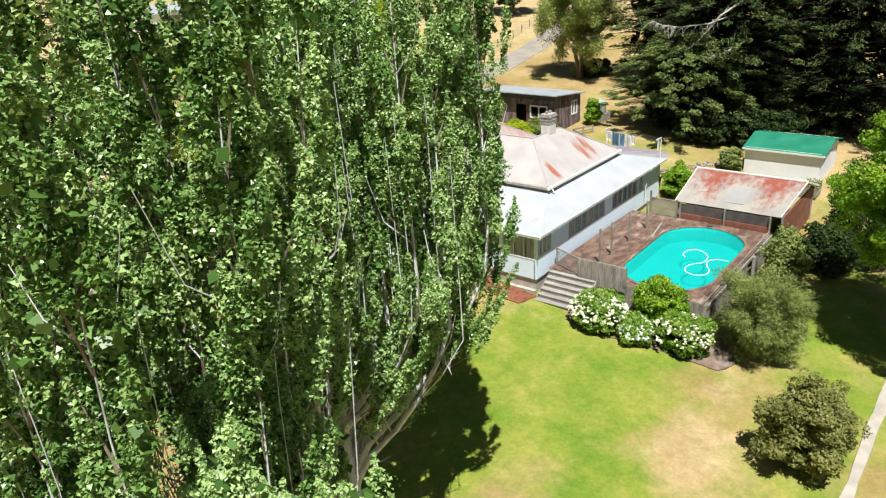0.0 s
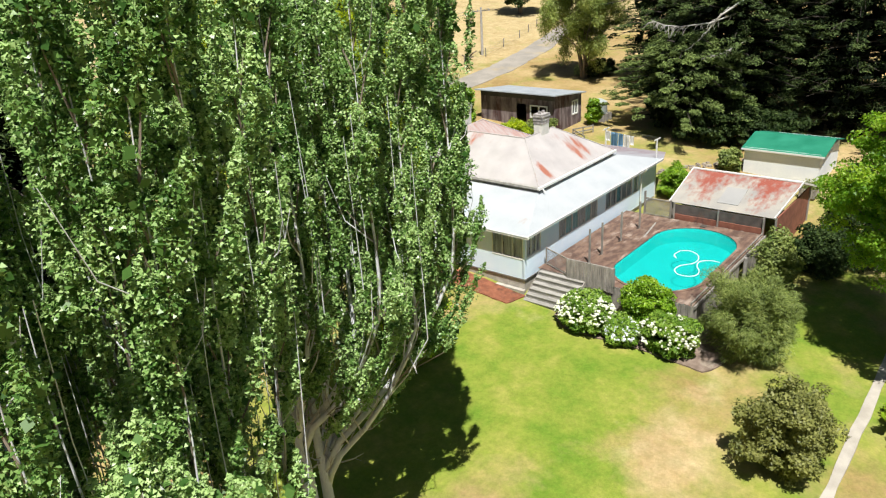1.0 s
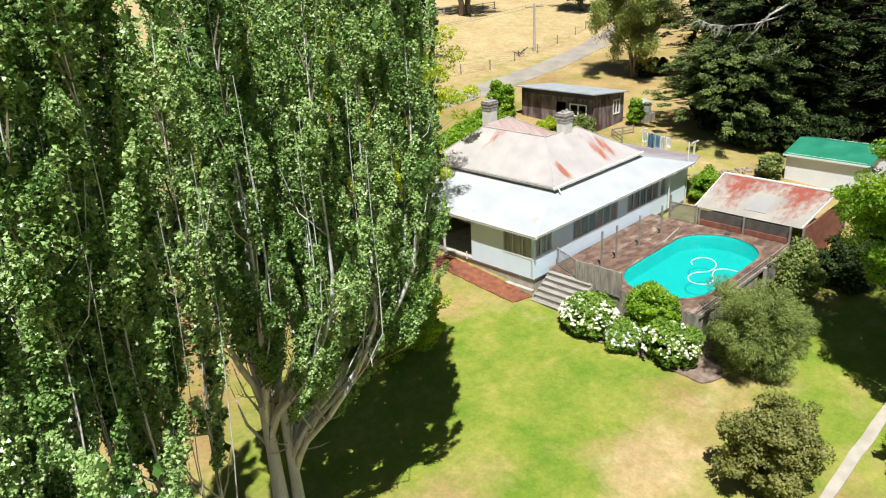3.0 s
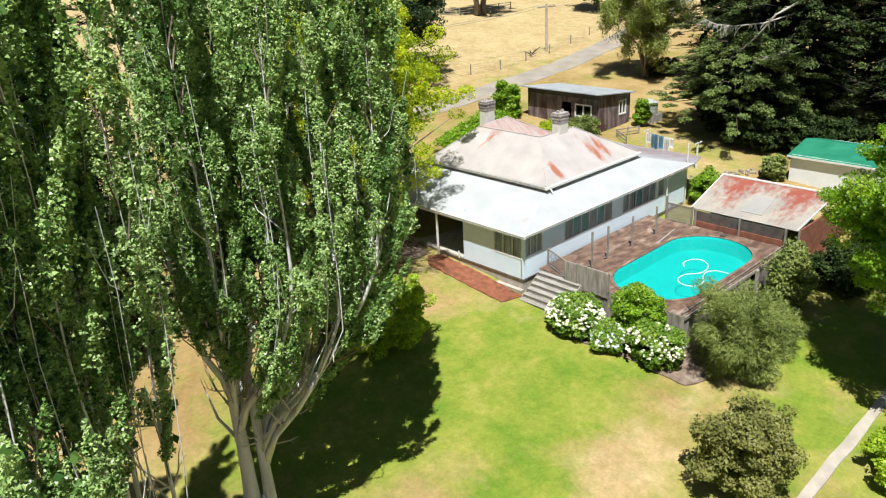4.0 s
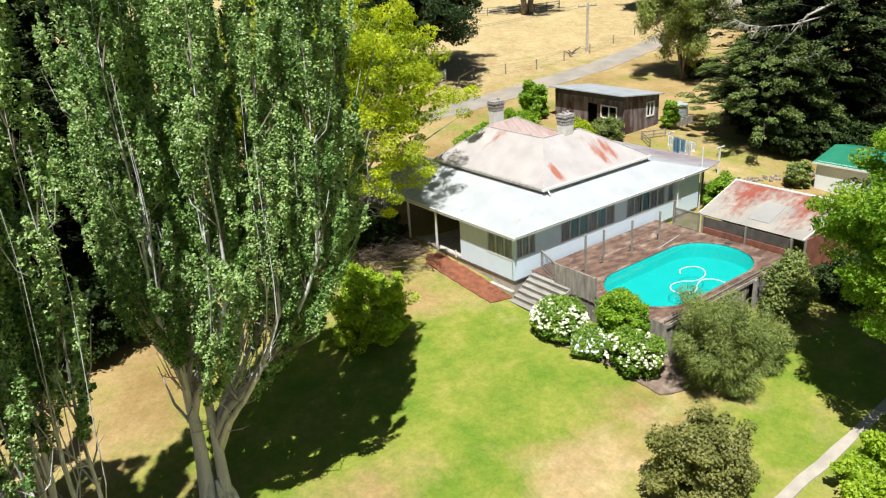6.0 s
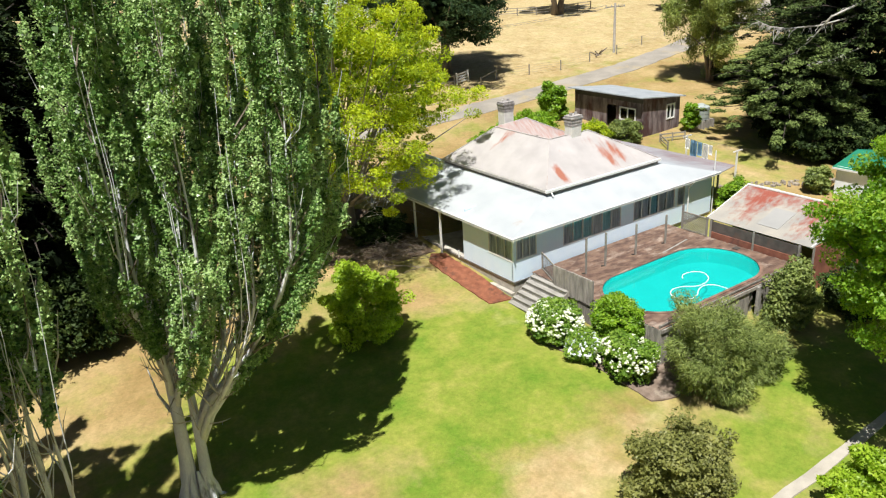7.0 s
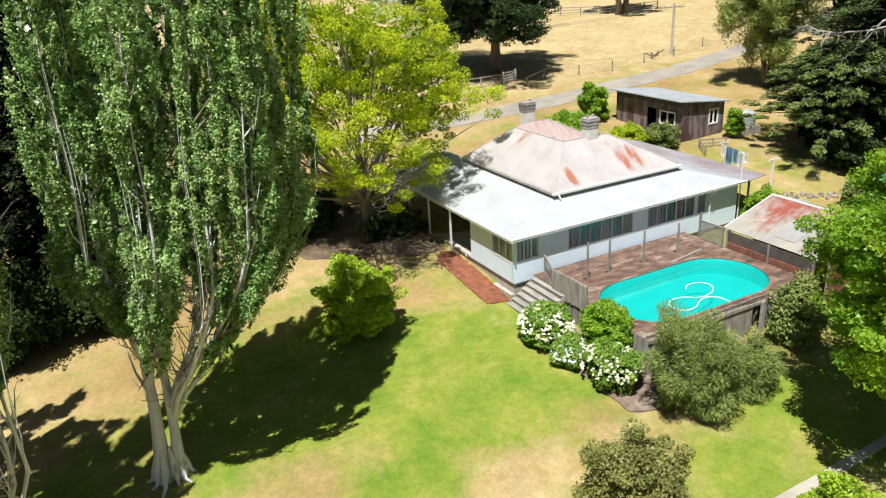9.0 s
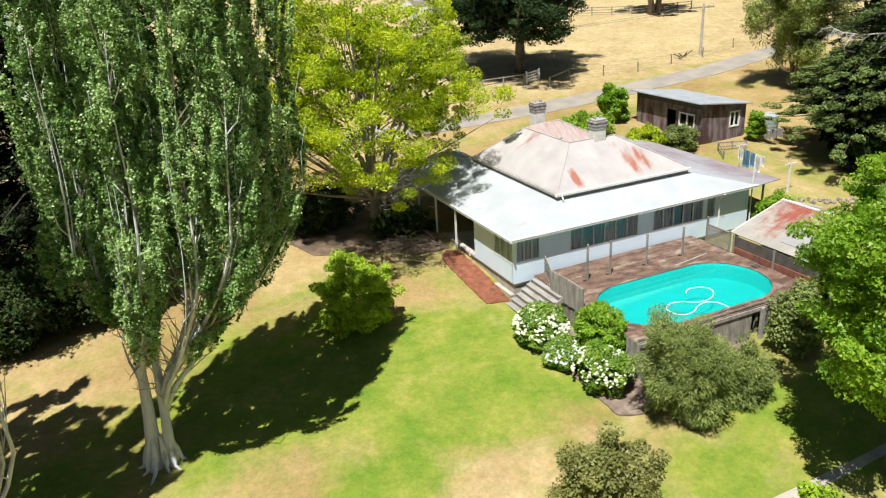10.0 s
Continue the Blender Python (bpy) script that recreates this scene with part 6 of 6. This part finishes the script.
shrub("dark_bush", 40.0, 7.5, (0.8, 0.8, 1.5), L_TEA, 69, 150, 110, 0.075, "upright olive-green bush at the deck corner", 0.5)
# undergrowth whose near-black leaf colour carries the tree's shade
shrub("dark_bush", 43.4, 6.2, (1.5, 1.4, 1.3), L_DEEP, 70, 170, 110, 0.075, "dark bush below the carport, shade put into its leaf colour", 0.5)
shrub("dark_bush", 46.5, 4.5, (2.6, 2.2, 2.6), L_DEEP, 71, 200, 110, 0.08, "dark bush under the tree, shade put into its leaf colour", 0.6)
shrub("lime_bush", 31.6, -1.3, (2.2, 1.8, 1.0), L_LIME, 73, 210, 110, 0.075, "low lime-green bush beside the path", 0.4)
shrub("green_bush", 48.4, 16.5, (0.9, 0.85, 1.2), L_HEDGE, 75, 110, 100, 0.075, "dark green bush at the house end", 0.35)
shrub("green_bush", 53.6, 38.5, (1.25, 1.2, 1.6), L_HEDGE, 77, 120, 90, 0.09, "tall green bush beside the shed", 0.4)
shrub("low_hedge", 48.5, 36.5, (2.6, 1.6, 0.9), L_HEDGE, 79, 140, 90, 0.09, "low green hedge behind the house", 0.45)
shrub("low_hedge", 44.8, 35.5, (2.4, 1.4, 0.8), L_HEDGE, 80, 130, 90, 0.09, "low green hedge behind the house", 0.45)
shrub("yellow_bush", 50.9, 31.2, (1.5, 1.2, 0.95), L_YELLOW, 81, 110, 90, 0.09, "yellow-green bush before the shed", 0.4)
shrub("grey_bush", 53.4, 30.2, (1.2, 1.1, 0.95), L_TEA, 83, 100, 90, 0.08, "grey-green bush under the shed window", 0.4)
shrub("small_bush", 59.5, 28.6, (0.52, 0.52, 1.2), L_HEDGE, 85, 70, 80, 0.09, "upright green bush beside the water tank", 0.3)
shrub("grey_bush", 55.6, 15.3, (0.8, 0.7, 0.9), L_TEA, 87, 60, 80, 0.09, "small grey bush at the garage corner", 0.3)
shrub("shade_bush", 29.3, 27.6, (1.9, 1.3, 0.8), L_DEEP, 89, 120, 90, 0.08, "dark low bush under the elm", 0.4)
# near-black thickets put in for the deep shade beneath the conifers
shrub("dark_bush", 8.0, 25.6, (3.4, 2.0, 2.4), L_DEEP, 94, 260, 90, 0.1, "dark thicket added as the black shade under the conifers", 0.6)
shrub("dark_bush", 12.6, 26.4, (2.6, 1.8, 2.1), L_DEEP, 95, 200, 90, 0.1, "dark thicket added as the black shade under the conifers", 0.6)
shrub("dark_bush", 3.0, 24.0, (3.2, 2.2, 2.6), L_DEEP, 96, 240, 90, 0.1, "dark thicket added as the black shade under the conifers", 0.6)
# dark bushes added to stand in for the black shade under the cypress
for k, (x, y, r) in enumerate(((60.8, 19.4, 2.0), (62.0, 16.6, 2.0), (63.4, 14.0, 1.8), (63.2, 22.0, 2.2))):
    shrub("shade_fill_bush", x, y, (r, r, r * 0.85), L_DEEP, 110 + k, 90, 70, 0.11, "near-black bush added as the deep shade under the cypress", 0.5, group="scrub under the cypress")
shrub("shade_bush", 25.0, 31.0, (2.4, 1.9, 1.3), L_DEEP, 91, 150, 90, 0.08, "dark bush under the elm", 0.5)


def hydrangea(x, y, radii, seed, blooms, bloom_mat, label):
    s = shrub("hydrangea", x, y, radii, L_HYD, seed, 120, 90, 0.07, label, 0.32, shell=0.7, noise_amp=0.1, group="white hydrangeas")
    rng = np.random.default_rng(seed + 500)
    bm = bmesh.new()
    rx, ry, rz = radii
    for k in range(blooms):
        d = Vector(rng.normal(size=3)).normalized()
        d.z = abs(d.z) * 0.9 - 0.12
        p = Vector((d.x * rx * 1.13, d.y * ry * 1.13, rz * 0.95 + d.z * rz * 1.14))
        r = rng.uniform(0.065, 0.145)
        for j in range(3):
            o = Vector(rng.normal(size=3)).normalized() * r * 0.5
            bmesh.ops.create_icosphere(bm, subdivisions=1, radius=r * 0.55, matrix=Matrix.Translation(p + o) @ Matrix.Diagonal((1, 1, 0.75, 1)))
    part("blossom", bm, bloom_mat, s, "heads of pale petals")["kind"] = "stuff"


hydrangea(30.55, 13.5, (1.05, 1.3, 0.9), 101, 320, M_BLOOM, "hydrangea bush thick with white flower heads")
hydrangea(30.5, 11.5, (0.75, 0.7, 0.6), 103, 240, M_BLOOM2, "small hydrangea covered in bluish-white flower heads")
hydrangea(31.1, 9.5, (1.05, 1.25, 0.9), 105, 170, M_BLOOM, "hydrangea bush dotted with white flower heads")

# heap of dry prunings by the verandah
bm = bmesh.new()
rg = np.random.default_rng(8)
for k in range(260):
    a = rg.uniform(0, 2 * math.pi)
    c = Vector((rg.normal(0, 1.1), rg.normal(0, 1.3), abs(rg.normal(0, 0.3)) + 0.08))
    d = Vector((math.cos(a), math.sin(a), rg.uniform(-0.2, 0.3))) * rg.uniform(0.3, 0.9)
    tube(bm, [c - d, c + Vector((0, 0, 0.06)), c + d], [0.016, 0.014, 0.006], 4, False)
hp_ = part("brush_heap", bm, M_BARK2)
hp_.location = (28.9, 25.6, float(gz(28.9, 25.6)))
tagged(hp_, "heap of dry brown prunings beside the verandah", "brush heap", kind="stuff")

# rubble edging behind the carport
rb = thing("rubble_wall", 0, 0, 0, "low line of loose grey fieldstones", "stones")
rg = random.Random(12)
bm0 = bmesh.new()
bmesh.ops.create_icosphere(bm0, subdivisions=1, radius=0.5)
for v in bm0.verts:
    v.co *= 0.8 + 0.4 * rg.random()
stone_me = bpy.data.meshes.new("stone")
bm0.to_mesh(stone_me)
bm0.free()
stone_me.materials.append(M_STONE)
for k in range(60):
    u = k / 59
    x, y = 50.5 + 8.0 * u + rg.uniform(-0.3, 0.3), 20.2 - 4.8 * u + rg.uniform(-0.4, 0.4)
    o = new("stone", stone_me)
    o.parent = rb
    s = rg.uniform(0.16, 0.42)
    o.matrix_basis = pose(x, y, float(gz(x, y)) + s * 0.18, rg.uniform(0, 360), rg.uniform(0, 40), rg.uniform(0, 360)) @ Matrix.Diagonal((s * 1.3, s, s * 0.7, 1))

# ---- paddock: fences, gate, power pole ----
def rail_fence(pts, h, rails, label, material=M_GREYWOOD, step=2.6, r=0.06):
    f = thing("rail_fence", 0, 0, 0, label, "fence")
    P = []
    for (x0, y0), (x1, y1) in zip(pts, pts[1:]):
        n = max(1, round(math.hypot(x1 - x0, y1 - y0) / step))
        P += [(x0 + (x1 - x0) * i / n, y0 + (y1 - y0) * i / n) for i in range(n)]
    P.append(pts[-1])
    for x, y in P:
        z = float(gz(x, y))
        part("post", boxed(x - r, y - r, z - 0.2, x + r, y + r, z + h + 0.08), material, f)
    for a, b in zip(P, P[1:]):
        for k in range(rails):
            z = h * (k + 1) / rails
            bm = beam(bmesh.new(), (*a, float(gz(*a)) + z), (*b, float(gz(*b)) + z), 0.035 if rails < 4 else 0.012, 0.1 if rails < 4 else 0.012)
            part("rail" if rails < 4 else "wire", bm, material if rails < 4 else M_WIRE, f)
    return f


rail_fence([(80, 83.5), (87.5, 79.0), (92, 77.5), (97, 77)], 1.1, 3, "weathered post-and-rail paddock fence")
rail_fence([(44.5, 53.0), (49, 53.8), (53.6, 53.4)], 1.0, 2, "low timber rail fence beside the road")
rail_fence([(55.2, 51.0), (58.5, 52.6)], 0.95, 1, "short timber rail beside the gate")
rail_fence([(58.5, 52.6), (66, 50.8), (76, 52), (88, 55), (110, 62)], 1.0, 4, "thin wire paddock fence along the road", step=5.0, r=0.045)
rail_fence([(54.6, 26.8), (55.6, 28.4), (57.6, 27.6)], 0.6, 2, "low weathered timber rail fence in the shed yard", step=1.3, r=0.04)
gt = thing("farm_gate", 0, 0, 0, "white painted timber farm gate", "gate")
gpts = ((53.9, 53.4), (55.7, 53.9))
for (x, y) in gpts:
    part("post", boxed(x - 0.07, y - 0.07, float(gz(x, y)) - 0.2, x + 0.07, y + 0.07, float(gz(x, y)) + 1.25), M_WHITE, gt)
for k in range(4):
    bm = bmesh.new()
    beam(bm, (*gpts[0], float(gz(*gpts[0])) + 0.25 + 0.27 * k), (*gpts[1], float(gz(*gpts[1])) + 0.25 + 0.27 * k), 0.05, 0.13)
    part("bar", bm, M_WHITE, gt)
bm = bmesh.new()
beam(bm, (*gpts[0], float(gz(*gpts[0])) + 0.25), (*gpts[1], float(gz(*gpts[1])) + 1.06), 0.03, 0.08)
part("brace", bm, M_WHITE, gt)

pz = float(gz(76.4, 52.8))
pl = thing("power_pole", 76.4, 52.8, pz, "grey timber power pole with cross-arm", "power pole")
bm = bmesh.new()
tube(bm, [(0, 0, -0.3), (0, 0, 5.6)], [0.17, 0.12], 10)
part("pole", bm, M_DEAD, pl)
bm = bmesh.new()
beam(bm, (-1.1, 0.5, 5.2), (1.1, -0.5, 5.2), 0.1, 0.12)
part("cross_arm", bm, M_GREYWOOD, pl)
for k in (-1.0, -0.4, 0.4, 1.0):
    bm = bmesh.new()
    tube(bm, [(k, -k * 0.45, 5.25), (k, -k * 0.45, 5.42)], [0.05, 0.04], 6)
    part("insulator", bm, M_TANK, pl)
wl = thing("power_lines", 0, 0, 0, "thin overhead power lines", "cable")
for k in (-1.0, 1.0):
    bm = bmesh.new()
    a, b = Vector((76.4 + k, 52.8 - k * 0.45, pz + 5.42)), Vector((30 + k, 62 - k * 0.45, 11.0))
    tube(bm, [a.lerp(b, u) - Vector((0, 0, 1.6 * 4 * u * (1 - u))) for u in np.linspace(0, 1, 14)], [0.02] * 14, 4)
    part("wire", bm, M_WIRE, wl)
# fallen timber at the pole's foot
bm = bmesh.new()
for k in range(7):
    a = k * 0.9
    tube(bm, [(-1.6 + 0.3 * k, 0.2 * k, 0.12), (-1.6 + 0.3 * k + math.cos(a), 0.2 * k + 0.8 * math.sin(a), 0.3 + 0.08 * k)], [0.09, 0.05], 6)
o = part("fallen_branches", bm, M_BARK2)
o.location = (74.6, 52.4, float(gz(74.6, 52.4)))
tagged(o, "grey fallen branches at the foot of the pole", "branches")

q = thing("planter_crate", 54.2, 9.4, float(gz(54.2, 9.4)), "weathered timber crate planter with straggling flowers", "planter")
for k in range(4):
    part("board", boxed(-0.75, -0.5, 0.1 + 0.16 * k, 0.75, -0.46, 0.24 + 0.16 * k), M_GREYWOOD, q)
    part("board", boxed(-0.75, 0.46, 0.1 + 0.16 * k, 0.75, 0.5, 0.24 + 0.16 * k), M_GREYWOOD, q)
    part("board", boxed(-0.79, -0.5, 0.1 + 0.16 * k, -0.75, 0.5, 0.24 + 0.16 * k), M_GREYWOOD, q)
    part("board", boxed(0.75, -0.5, 0.1 + 0.16 * k, 0.79, 0.5, 0.24 + 0.16 * k), M_GREYWOOD, q)
part("soil", boxed(-0.74, -0.45, 0.0, 0.74, 0.45, 0.62), M_SOIL, q)
rg = np.random.default_rng(71)
leaves("planting", np.stack([rg.uniform(-0.8, 0.8, 900), rg.uniform(-0.55, 0.55, 900), 0.6 + np.abs(rg.normal(0, 0.2, 900))], 1), 0.06, L_TEA, q, rg)

fz = float(gz(64, 99))
fb = thing("farm_building", 64, 99, fz, "distant white farm building with pale iron roof", "shed")
part("body", boxed(-4, -3, -0.4, 4, 3, 2.6), M_GARAGE, fb)
part("roof", slope([(-4.3, -3.3, 2.5), (4.3, -3.3, 2.5), (4.3, 0, 3.6), (-4.3, 0, 3.6)], 0.8, 0.06, None), R_SHED, fb)
part("roof", slope([(4.3, 3.3, 2.5), (-4.3, 3.3, 2.5), (-4.3, 0, 3.6), (4.3, 0, 3.6)], 0.8, 0.06, None), R_SHED, fb)
part("door", boxed(-1.2, -3.06, -0.2, 1.2, -3.0, 2.1), M_FASCIA, fb)
